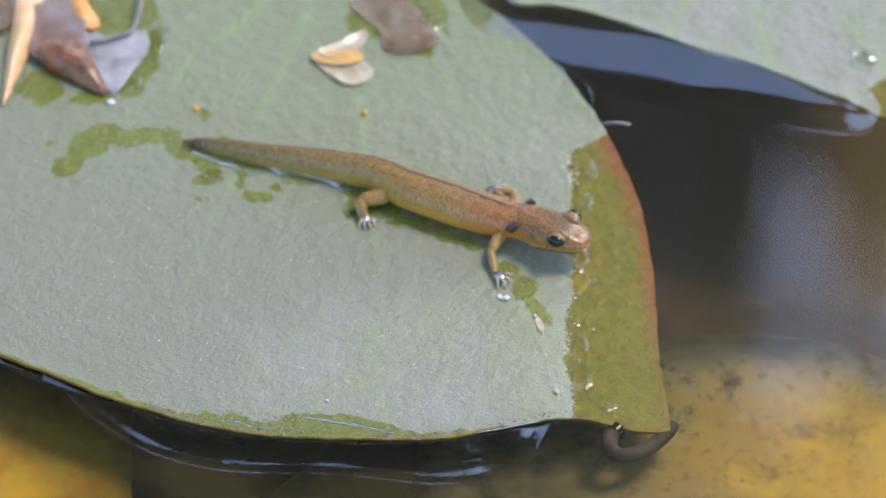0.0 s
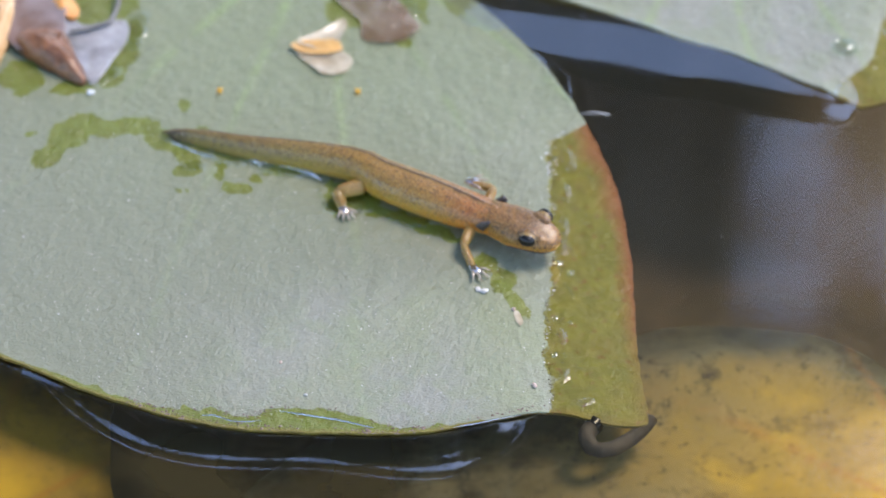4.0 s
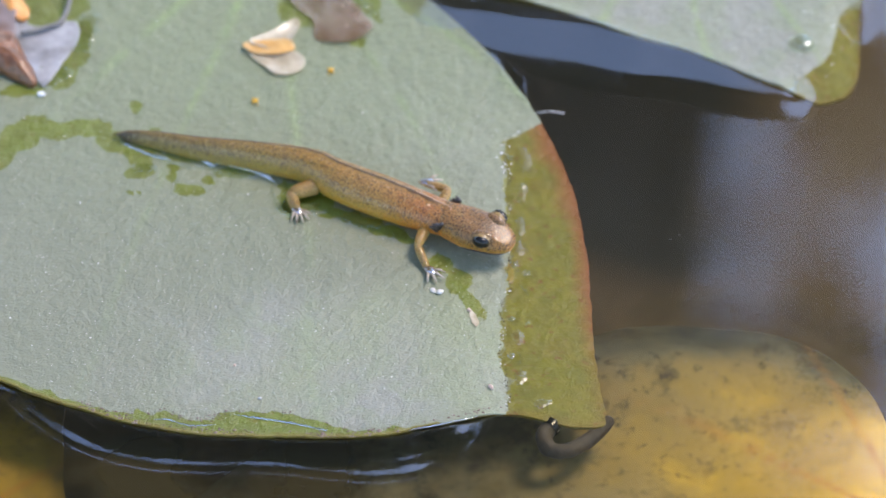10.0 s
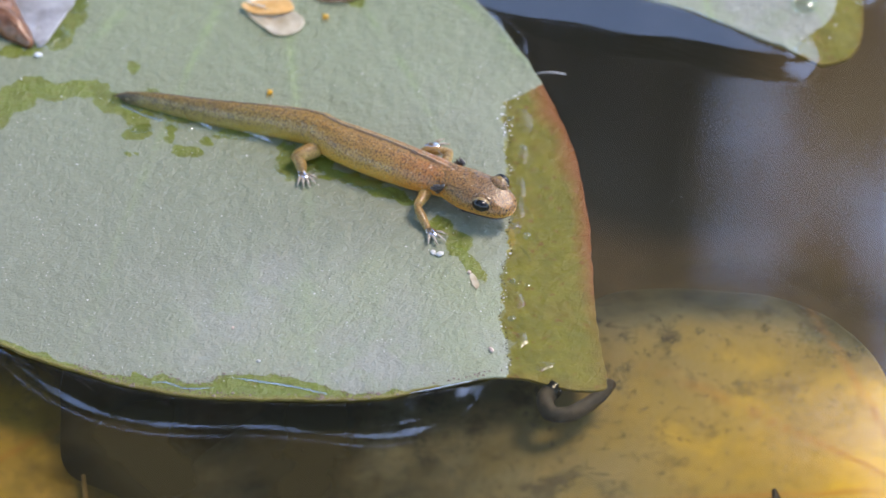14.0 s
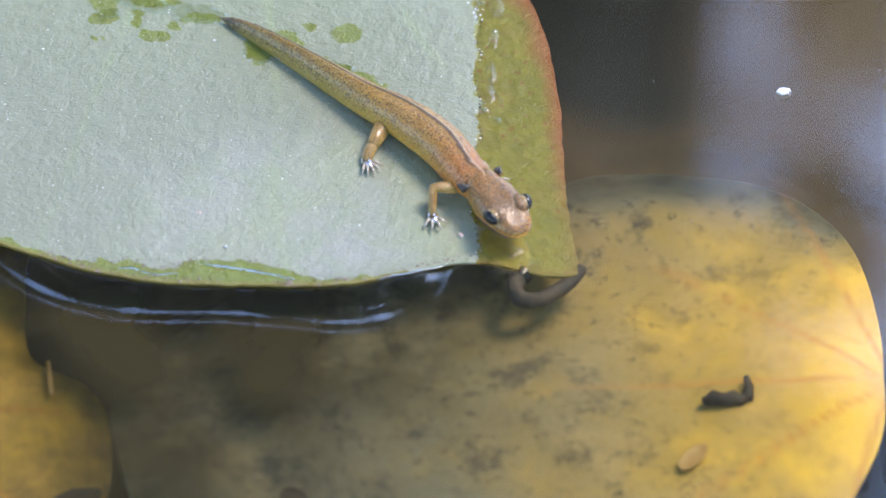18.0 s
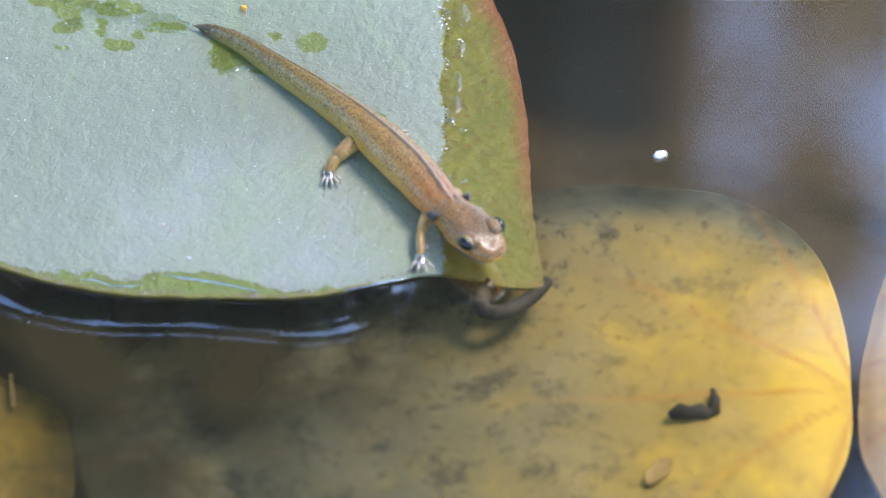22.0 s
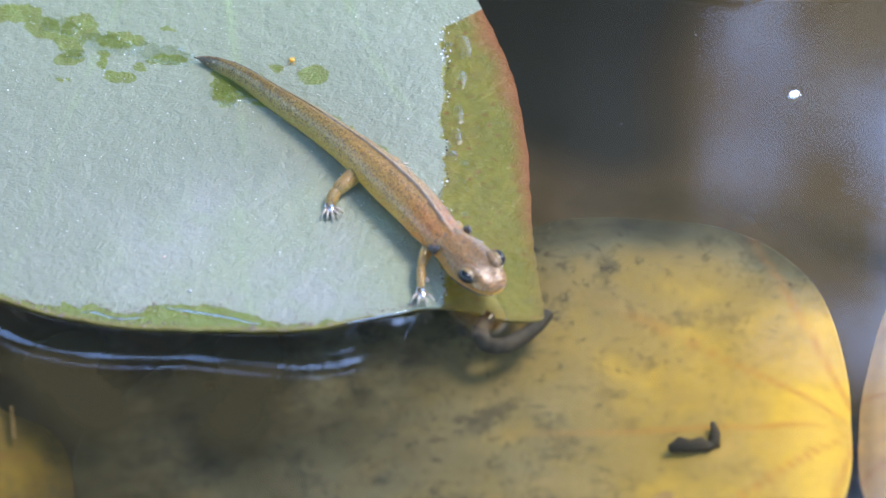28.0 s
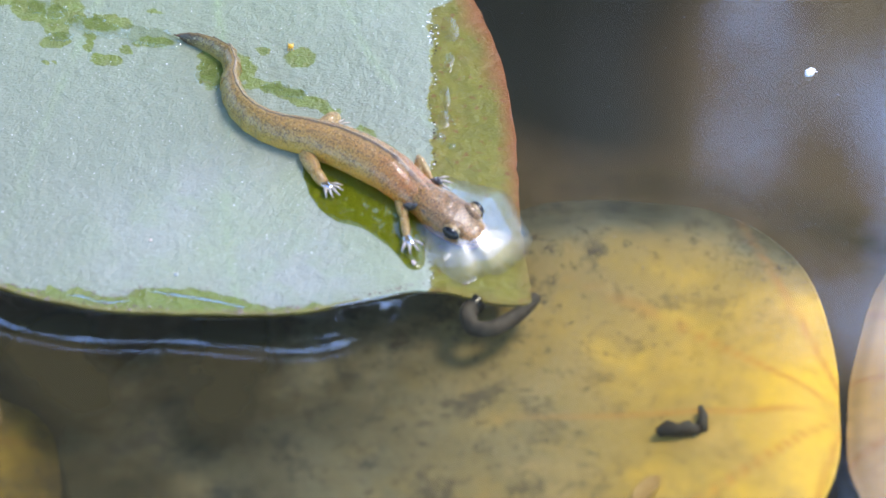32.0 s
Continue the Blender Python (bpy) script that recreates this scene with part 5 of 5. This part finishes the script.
flake("soaked_leaf", [(-68.5, 45.5), (-65.0, 46.0), (-63.6, 40.0), (-66.5, 37.0), (-69.0, 40.0)], G0 + 0.6, 0.3, 0.3, BROWN_LEAF, "dark brown soaked leaf scrap", "leaf scrap", "soaked leaf scraps", 6)
flake("soaked_leaf", [(-20.6, 44.2), (-17.0, 45.6), (-13.6, 45.0), (-9.2, 38.6), (-9.0, 36.6), (-11.6, 34.6), (-15.9, 35.0), (-16.4, 38.4), (-18.8, 41.2)], G0 + 0.2, 0.15, 0.12, BROWN_LEAF, "brown-violet soaked leaf scrap in a wet patch", "leaf scrap", "soaked leaf scraps", 5)


def build_husk():
    """A wedge-shaped seed husk with a ridge and a split side."""
    top = [(-60.6, 33.2), (-60.0, 35.4), (-57.6, 36.0), (-54.6, 35.6), (-53.2, 32.6), (-51.4, 28.2), (-51.6, 26.4), (-54.6, 28.0), (-58.0, 30.4)]
    pts = spline(top, 8)
    cx, cy = -56.0, 31.4

    def height(x, y, r):
        u = ((x + 60) * 0.78 - (y - 34) * 0.62)
        v = ((x - cx) * 0.62 + (y - cy) * 0.78)
        return G0 + 0.5 + 1.9 * (1 - r ** 5) * (1 - 0.04 * u) + 0.9 * max(0.0, 1 - abs(v) / 2.2) * (1 - r * r) + 0.30 * wobble(x, y, 1.1, 6.0) + 0.12 * wobble(x, y, 0.45, 7.0)

    v, f, _ = sheet(pts, (cx, cy), height, 0.5, 14)
    ob = mesh_object("seed_husk", scaled(v), f, HUSK)
    return tagged(ob, "wet red-brown wedge-shaped seed husk", "seed husk")


build_husk()
v, f = tube(spline([(-46.4 * MM, 0.052, 0.0034), (-47.2 * MM, 0.0445, 0.0028), (-48.2 * MM, 0.0385, 0.0017), (-50.5 * MM, 0.0368, 0.0016), (-53.6 * MM, 0.0357, 0.0017)], 6, False), 0.00032, 8)
tagged(mesh_object("twig", v, f, TWIG), "thin grey twig bent over the wet pad", "twig")

petal = thing("petal_scrap", pose(0, 0, 0), "pale papery petal scrap with an orange base", "petal scrap")
flake("lobe", [(-24.6, 34.2), (-21.4, 36.4), (-18.6, 38.4), (-18.0, 37.2), (-18.8, 35.0), (-19.2, 33.6), (-22.0, 33.0)], G0 + 0.30, 0.12, 0.4, PETAL, "pale papery lobe", "", "", 11, petal)
flake("lobe", [(-24.4, 32.6), (-21.0, 33.0), (-18.4, 32.6), (-17.2, 31.0), (-18.4, 29.0), (-20.8, 28.6), (-22.8, 30.4)], G0 + 0.12, 0.12, 0.25, PETAL, "pale papery lobe", "", "", 12, petal)
flake("base", [(-25.2, 33.8), (-22.4, 34.6), (-19.4, 34.4), (-18.6, 33.0), (-20.6, 32.0), (-23.8, 32.2)], G0 + 0.50, 0.12, 0.2, PETAL_ORANGE, "orange petal base", "", "", 13, petal)

CRUST = plain_material("rim_crust", (0.10, 0.07, 0.05), (0.26, 0.20, 0.17), 900.0, 0.6)
# grit on the pad
pebble("grit_grain", 6.1, -24.7, ground_at(6.1, -24.7), 0.42, GRIT_PINK, "pinkish grain of grit on the pad", "grit", "grit grains on the pad", 1)
pebble("grit_grain", -0.9, -8.9, ground_at(-0.9, -8.9), 0.42, GRIT, "pale flake of grit on the pad", "grit", "grit grains on the pad", 2, 0.4)
pebble("grit_grain", -0.1, -9.2, ground_at(-0.1, -9.2), 0.55, GRIT, "pale flake of grit on the pad", "grit", "grit grains on the pad", 3, 0.5)
pebble("grit_grain", -21.8, -27.0, ground_at(-21.8, -27.0), 0.30, GRIT, "pale grain of grit on the pad", "grit", "grit grains on the pad", 4)
pebble("grit_grain", 3.5, -12.0, ground_at(3.5, -12.0), 0.30, GRIT_PINK, "pinkish grain of grit on the pad", "grit", "grit grains on the pad", 5)
flake("skin_flake", oval(4.1, -13.4, 0.42, 1.5, 8, 0.25), ground_at(4.1, -13.4) + 0.08, 0.06, 0.2, PETAL, "thin pinkish flake stuck to the pad", "flake", "", 31)
pebble("grit_grain", -50.6, 25.2, ground_at(-50.6, 25.2), 0.55, FLUFF, "white froth grain beside the husk", "grit", "grit grains on the pad", 8, 0.5)
pebble("grit_grain", -25.0, -21.5, ground_at(-25, -21.5), 0.26, GRIT_PINK, "pinkish grain of grit on the pad", "grit", "grit grains on the pad", 7, 0.4)


def build_dust(name, count, region, height, sizes, mat, label, category, seed, clump=0.0):
    rnd = random.Random(seed)
    verts, faces = [], []
    (x0, x1), (y0, y1) = region
    made = 0
    while made < count:
        x, y = rnd.uniform(x0, x1), rnd.uniform(y0, y1)
        if clump and wobble(x, y, 9.0, seed) < clump * rnd.uniform(-1, 1):
            continue
        z = height(x, y)
        if z is None:
            continue
        made += 1
        s = rnd.uniform(*sizes) * (1.8 if rnd.random() < 0.06 else 1.0)
        a = rnd.uniform(0, 6.28)
        e = rnd.uniform(0.5, 1.0)
        b = len(verts)
        for k in range(5):
            t = a + k * 1.2566
            verts.append((x + s * math.cos(t) * rnd.uniform(0.7, 1.1), y + s * e * math.sin(t) * rnd.uniform(0.7, 1.1), z))
        verts.append((x, y, z + s * 0.8))
        faces += [(b + k, b + (k + 1) % 5, b + 5) for k in range(5)]
    ob = mesh_object(name, scaled(verts), faces, mat)
    return tagged(ob, label, category, "", "stuff")


def dry_spot(x, y):
    if not inside(x, y, PAD):
        return None
    z = ground_at(x, y)
    return z if z > 0.1 else None


build_dust("pad_dust", 2000, ((-62, 8.5), (-33, 50)), dry_spot, (0.035, 0.095), GRIT, "fine pale dust on the near pad", "dust", 3, 0.6)
build_dust("pad_dust", 160, ((0, 56), (27, 48)), lambda x, y: far_height(x, y, 0.6) if inside(x, y, PAD_FAR) else None, (0.06, 0.14), GRIT, "fine pale dust on the far pad", "dust", 4)
build_dust("surface_dust", 110, ((14, 60), (-34, 24)), lambda x, y: None if inside(x, y, PAD) or inside(x, y, PAD_FAR) else 0.01, (0.04, 0.10), SPECK, "pale specks floating on the water", "dust", 5, 0.5)
build_dust("waterline_grit", 90, ((7.0, 9.4), (-28, 22)), lambda x, y: ground_at(x, y) + 0.02 if abs(x - waterline(y)) < 0.28 else None, (0.06, 0.17), ROT, "dark grit along the waterline on the pad", "grit", 6)
build_dust("waterline_grit", 60, ((7.0, 9.6), (-28, 22)), lambda x, y: ground_at(x, y) + 0.05 if abs(x - waterline(y)) < 0.4 else None, (0.06, 0.15), GRIT, "pale grit along the waterline on the pad", "grit", 7)


build_dust("waterline_froth", 22, ((6.2, 10.0), (11, 24)), lambda x, y: max(0.0, ground_at(x, y)) + 0.05 if abs(x - waterline(y)) < 0.8 else None, (0.07, 0.20), FLUFF, "white froth at the waterline of the pad", "froth", 8)
build_dust("rim_crust", 260, ((-44, 9), (-34, -24)), lambda x, y: ground_at(x, y) + 0.22 if inside(x, y, PAD) and not inside(x, y - 1.0, PAD) else None, (0.05, 0.22), CRUST, "brown crust along the lapped rim of the pad", "crust", 9, 0.5)

build_dust("rim_crust", 170, ((-48, -4), (-34, -22)), lambda x, y: ground_at(x, y) + 0.12 if inside(x, y, PAD) and abs(lapped(x, y, 1.0) - 0.5) < 0.28 else None, (0.05, 0.16), CRUST, "dark crumbs where the lapping water ends on the pad", "crust", 19, 0.6)

# drops and bubbles
def drop(x, y, z, r, label, name="water_drop"):
    v, f = ellipsoid(0, 0, 0, r, r * 0.95, r * 0.42, 18, 10)
    v = [(a, b, max(c, -r * 0.15)) for a, b, c in v]
    ob = mesh_object(name, scaled(v), f, DROP)
    ob.matrix_world = pose(x * MM, y * MM, (z + r * 0.15) * MM)
    return tagged(ob, label, "water drop", "drops and bubbles")


drop(46.0, 34.6, far_height(46, 34.6, 0.75), 1.75, "clear round water drop on the far pad")
for x, y, r in ((9.0, -3.6, 0.55), (8.7, -12.9, 0.45), (8.6, 14.9, 0.5), (9.0, 22.3, 0.6), (8.6, -19.1, 0.5), (10.6, -5.2, 0.5), (10.2, 10.0, 0.4), (10.6, -13.6, 0.35)):
    drop(x, y, 0.0, r, "small bubble at the waterline of the pad", "bubble")

# under and on the water
curl = thing("curled_stalk", pose(0, 0, 0), "dark hooked stalk end under the pad corner", "stalk")
hook = spline([(20.4, -27.4, -2.4), (19.2, -29.4, -2.3), (16.8, -31.8, -2.2), (14.4, -33.0, -2.0), (12.9, -32.4, -1.9), (12.5, -30.6, -1.7), (13.6, -28.9, -1.6)], 14, False)
rads = [(0.80 + 0.32 * i / 84 + 0.06 * wobble(p[0], p[1], 3.0, 2.0)) * MM for i, p in enumerate(hook)]
v, f = tube([p * MM for p in hook], rads, 12)
v = [(q[0] + 0.00012 * noise.noise(Vector(q) * 900), q[1] + 0.00012 * noise.noise(Vector(q) * 900 + Vector((9, 0, 0))), q[2] + 0.00012 * noise.noise(Vector(q) * 900 + Vector((0, 9, 0)))) for q in v]
mesh_object("hook", v, f, STALK, curl)
# Solid black cap stands for the darkness inside the hollow end.
v, f = tube([p * MM for p in spline([(13.1, -29.6, -1.65), (13.7, -28.8, -1.58)], 6, False)], [1.14 * MM] * 7, 14)
mesh_object("cut_end", v, f, EYE_BLACK, curl, "black cap painted for the dark inside of the hollow end")
bark = thing("bark_chip", pose(37.5 * MM, -46.3 * MM, -4.6 * MM), "dark rotten bark chip on the yellow leaf", "bark chip")
v, f = tube([(-0.0030, -0.0004, 0), (-0.0018, 0.0002, 0.0002), (-0.0006, -0.0002, 0.0003), (0.0006, 0.0002, 0.0002), (0.0014, -0.0002, 0.0002), (0.0024, 0.0004, 0)], [0.0005, 0.0010, 0.0008, 0.0010, 0.0007, 0.0005], 9)
mesh_object("chip", v, f, ROT, bark)
v, f = tube([(0.0021, 0.0, 0.0), (0.0024, 0.0018, 0.0004), (0.0021, 0.0032, 0.0006)], [0.0008, 0.0006, 0.0003], 8)
mesh_object("spur", v, f, ROT, bark)
v, f = tube([p * MM for p in spline([(-42.7, -38.4, -6.8), (-42.4, -41.0, -6.6), (-42.1, -43.4, -6.9)], 6, False)], 0.00028, 8)
tagged(mesh_object("stem", v, f, OCHRE), "short brownish stem lying on the ochre leaf", "stem")
flake("seed_scale", oval(33.1, -55.0, 2.4, 1.1, 8, 0.9), -4.9, 0.3, 0.3, OCHRE, "ochre seed scale on the sunken leaf", "seed scale", "", 21)
flake("rot_scrap", oval(-38.5, -59.8, 3.0, 1.2, 8, 0.3), -6.6, 0.4, 0.3, ROT, "black rotten scrap on the sunken leaf", "rot scrap", "rot scraps", 22)
flake("rot_scrap", oval(-13.2, -61.0, 1.6, 2.0, 8, 0.5), -5.6, 0.4, 0.3, ROT, "black rotten scrap on the sunken leaf", "rot scrap", "rot scraps", 23)

v, f = tube([(0.012, 0.0229, 0.0001), (0.0138, 0.0231, 0.0002), (0.0157, 0.0228, 0.0001)], 0.00007, 6)
tagged(mesh_object("fibre", v, f, GRIT), "pale thin fibre floating beside the pad", "fibre")


def build_silt():
    """Fine silt hanging in the water over the far rim of the big yellow leaf, and a dark band painted for the shade
    along the pad.
    """
    xs = np.linspace(-60, 70, 66)
    ys = np.linspace(-80, 4, 44)
    verts, haze = [], []
    for x in xs:
        for y in ys:
            top = -9.0 - 0.010 * (x - 30) ** 2 if x > 30 else -9.0 - 0.16 * (30 - x)
            h = 0.9 * math.exp(-((y - top) / 4.0) ** 2) + 0.95 / (1 + math.exp((x + 5.0 - 0.5 * (y + 50)) / 9.0)) / (1 + math.exp((y + 22.0) / 2.0)) / (1 + math.exp(-(x + 40.0) / 2.0))
            # dark band in front of the pad, painted for the shade there
            h += 0.9 * math.exp(-((y + 38.0) / 8.0) ** 2) / (1 + math.exp((x - 2.0) / 5.0)) / (1 + math.exp(-(x + 48.0) / 2.0))
            h *= 0.75 + 0.5 * wobble(x, y, 11.0, 51.0)
            edge = min(1.0, (x + 60) / 8, (70 - x) / 8, (y + 80) / 8, (4 - y) / 8)
            verts.append((x, y, -3.2))
            haze.append(max(0.0, h * max(0.0, edge)))
    n = len(ys)
    faces = [(i * n + j, (i + 1) * n + j, (i + 1) * n + j + 1, i * n + j + 1) for i in range(len(xs) - 1) for j in range(n - 1)]
    m, nt, out = material("silt_with_shade")
    a = nt.nodes.new("ShaderNodeAttribute")
    a.attribute_name = "haze"
    fac = calc(nt, "MULTIPLY", a.outputs["Fac"], smooth(nt, noise_tex(nt, coords(nt), 75.0, 4.0), 0.25, 0.65))
    both = node(nt, "ShaderNodeMixShader", Fac=fac)
    nt.links.new(node(nt, "ShaderNodeBsdfTransparent").outputs[0], both.inputs[1])
    nt.links.new(node(nt, "ShaderNodeBsdfDiffuse", Color=(0.045, 0.038, 0.018, 1)).outputs[0], both.inputs[2])
    nt.links.new(both.outputs[0], out.inputs[0])
    ob = mesh_object("silt_shade_sheet", scaled(verts), faces, m, None, "", (("haze", haze),))
    return tagged(ob, "thin brown silt in the water, with painted shade along the pad", "silt", "", "stuff")


build_silt()


def build_murk():
    """Dense dark silt that hides the pond bed and the lower stalks."""
    m, nt, out = material("deep_murk")
    n = noise_tex(nt, coords(nt), 18.0, 4.0)
    principled(nt, out, Base_Color=mix(nt, n, (0.085, 0.064, 0.038), (0.135, 0.102, 0.062)), Roughness=1.0, Specular_IOR_Level=0.0)
    rings = []
    for r in (1.0, 40.0, 90.0, 150.0, 220.0, 300.0, 420.0, 600.0, 900.0, 1300.0, 1800.0, 2300.0, 2700.0, 3000.0):
        ring = []
        for k in range(48):
            x, y = r * math.cos(math.tau * k / 48), r * math.sin(math.tau * k / 48)
            ring.append((x, y, -27.0 + 3.0 * wobble(x, y, 120.0, 61.0) - max(0.0, r - 2600.0) * 0.35))
        rings.append(ring)
    verts, faces = rings_mesh(rings, False)
    return tagged(mesh_object("deep_murk", scaled(verts), faces, m), "dense dark silt hanging deep in the water", "silt", "", "stuff")


build_murk()


def build_fluff():
    rnd = random.Random(9)
    ob = thing("seed_fluff", pose(0.075, 0.02, 0.0002), "white tuft of seed fluff drifting on the water", "seed fluff")
    v, f = ellipsoid(0, 0, 0, 0.8, 0.55, 0.35, 12, 8)
    mesh_object("tuft", scaled([(a + rnd.uniform(-0.1, 0.1), b + rnd.uniform(-0.1, 0.1), c + 0.2) for a, b, c in v]), f, FLUFF, ob)
    for k in range(7):
        a = rnd.uniform(-0.9, 0.5)
        v, f = tube([(0, 0, 0.0002), (0.0007 * math.cos(a), 0.0007 * math.sin(a), 0.0003), (0.0010 * math.cos(a), 0.0010 * math.sin(a), 0.0001)], [0.0001, 0.00006, 0.00003], 5)
        mesh_object("hair", v, f, FLUFF, ob)
    return ob


fluff = build_fluff()


def build_mite(x, y):
    ob = thing("mite", pose(x * MM, y * MM, (ground_at(x, y) + 0.1) * MM), "tiny orange mite walking on the pad", "mite", "mites on the pad")
    v, f = ellipsoid(0, 0, 0.25, 0.40, 0.29, 0.25, 10, 7)
    mesh_object("body", scaled(v), f, MITE, ob)
    for side in (1, -1):
        for k in range(3):
            v, f = tube([((-0.2 + 0.2 * k) * MM, side * 0.25 * MM, 0.25 * MM), ((-0.3 + 0.3 * k) * MM, side * 0.5 * MM, 0.25 * MM), ((-0.35 + 0.35 * k) * MM, side * 0.6 * MM, 0)], 0.00004, 5)
            mesh_object("leg", v, f, MITE, ob)
    return ob


mite_a, mite_b = build_mite(-39.6, 24.0), build_mite(-18.2, 23.4)


def build_flood():
    """The water that wells up over the corner of the pad when the newt slides in: a sheet that waits under the leaf and rises."""
    outline = [(-7.4, -8.5), (-6.2, -14.6), (-3.4, -18.1), (-0.1, -19.3), (3.3, -22.3), (5.4, -25.2), (7.0, -25.4), (7.6, -22.0), (7.4, -14.0), (6.6, -10.4), (3.0, -9.6), (-1.5, -7.6), (-5.0, -6.6)]
    pts = spline(outline, 12)
    cx, cy = 2.6, -15.5
    ragged = [(cx + (p[0] - cx) * (1 + 0.05 * wobble(p[0], p[1], 2.0, 31.0)), cy + (p[1] - cy) * (1 + 0.05 * wobble(p[0], p[1], 2.0, 32.0))) for p in pts]

    def height(x, y, r):
        return max(ground_at(x, y), 0.0) + 0.05 + 0.35 * math.sqrt(max(0.0, 1 - r ** 5)) - 0.25 * (r > 0.985) + 0.05 * wobble(x, y, 4.0, 33.0)

    v, f, _ = sheet(ragged, (cx, cy), height, 0.0, 22)
    half = len(v) // 2
    v, f = v[:half], [g for g in f if max(g) < half]
    ob = mesh_object("flood_film", scaled(v), f, FILM)
    return tagged(ob, "clear water welling up over the pad's corner", "water film")


flood = build_flood()


def build_swell():
    """Water that closes over the newt's head and shoulders, with a low skirt running out round it."""
    rings, n = [], 72
    for k in range(34):
        r = 0.02 + 1.18 * k / 33
        ring = []
        for j in range(n):
            t = 2 * math.pi * j / n
            c, q = math.cos(t), math.sin(t)
            rr = r * (1 + 0.22 * noise.noise(Vector((c * 1.5, q * 1.5, 3.0))) + 0.05 * noise.noise(Vector((c * 5, q * 5, 4.0))))
            hill = 2.1 * max(0.0, 1 - r / 1.12) ** 1.25
            z = hill - 0.06 * max(0.0, r - 0.9) + 0.16 * max(0.0, 1 - r) * noise.noise(Vector((rr * c * 2.6, rr * q * 2.6, 7.0))) + 0.05 * max(0.0, 1.1 - r) * noise.noise(Vector((rr * c * 8, rr * q * 8, 9.0)))
            ring.append((rr * c * 8.2, rr * q * 6.6, z))
        rings.append(ring)
    v, f = rings_mesh(rings, False)
    ob = mesh_object("swell", scaled(v), f, HOOD)
    return tagged(ob, "clear swell of water closing over the newt's head", "water swell")


swell = build_swell()


def drift_motion():
    rows = [(0, 75, 22), (14, 62, 12), (17, 51.1, 4.2), (17.5, 48.3, 1.6), (18, 45.3, -0.5), (19, 44.4, -0.6), (19.5, 41.7, -1.3), (20, 38.8, -4.7), (20.5, 36.2, -7.9), (21, 33.9, -10.6), (21.5, 33.6, -10.8),
            (22, 34.1, -9.4), (22.5, 36.0, -7.3), (23, 38.5, -6.1), (23.5, 40.0, -3.6), (24, 42.5, -1.4), (24.5, 44.7, 0.8), (25, 45.7, 2.0), (25.5, 44.9, 2.4), (27.5, 48.5, 5.4), (28, 50.6, 6.2), (29, 51.0, 6.5),
            (30, 51.2, 6.4), (31, 51.2, 6.3), (31.5, 53.4, 6.9), (32, 54.0, 7.0)]
    walk(fluff, [(t, pose(x * MM, y * MM, 0.0001, 0, 0, -40 + 3.0 * t)) for t, x, y in rows])
    for ob, way in ((mite_a, [(0, -39.6, 24.0), (6, -30.7, 25.8), (9, -25.0, 25.2), (13, -21.3, 18.6), (16, -21.4, 18.3), (25, -12.7, 12.3), (32, -9.0, 10.4)]),
                    (mite_b, [(0, -18.2, 23.4), (6, -15.3, 26.8), (9, -13.9, 28.8), (13, -14.4, 31.3), (20, -15.0, 36.0), (32, -13.0, 40.0)])):
        walk(ob, [(t, pose(x * MM, y * MM, (ground_at(x, y) + 0.1) * MM, 0, 0, 0)) for t, x, y in way])
    low, high = pose(0, 0, -0.0030), pose(0, 0, 0)
    for ob in TAIL_LIPS:
        walk(ob, [(0, high), (13.6, high), (15.2, pose(0, 0, -0.0012)), (32, pose(0, 0, -0.0012))])
    walk(flood, [(0, low), (28.9, low), (29.3, pose(0, 0, -0.0008)), (29.6, pose(0, 0, -0.0003)), (30.5, pose(0, 0, -0.0001)), (31, high), (32, high)])
    away = pose(0.0125, -0.0240, -0.03, 0, 0, -54)
    walk(swell, [(0, away), (29.0, away), (29.35, pose(0.0125, -0.0256, -0.0032, 0, 0, -54)), (29.6, pose(0.0130, -0.0256, -0.0010, 0, 0, -54)), (30, pose(0.0132, -0.0254, -0.0005, 0, 0, -54)), (30.5, pose(0.0148, -0.0256, -0.0004, 0, 0, -54)),
                 (31, pose(0.0136, -0.0226, -0.0003, 0, 0, -54)), (31.5, pose(0.0121, -0.0222, -0.0003, 0, 0, -52)), (32, pose(0.0108, -0.0180, -0.0003, 0, 0, -40))])


def motions():
    newt_motion()
    drift_motion()


motions()
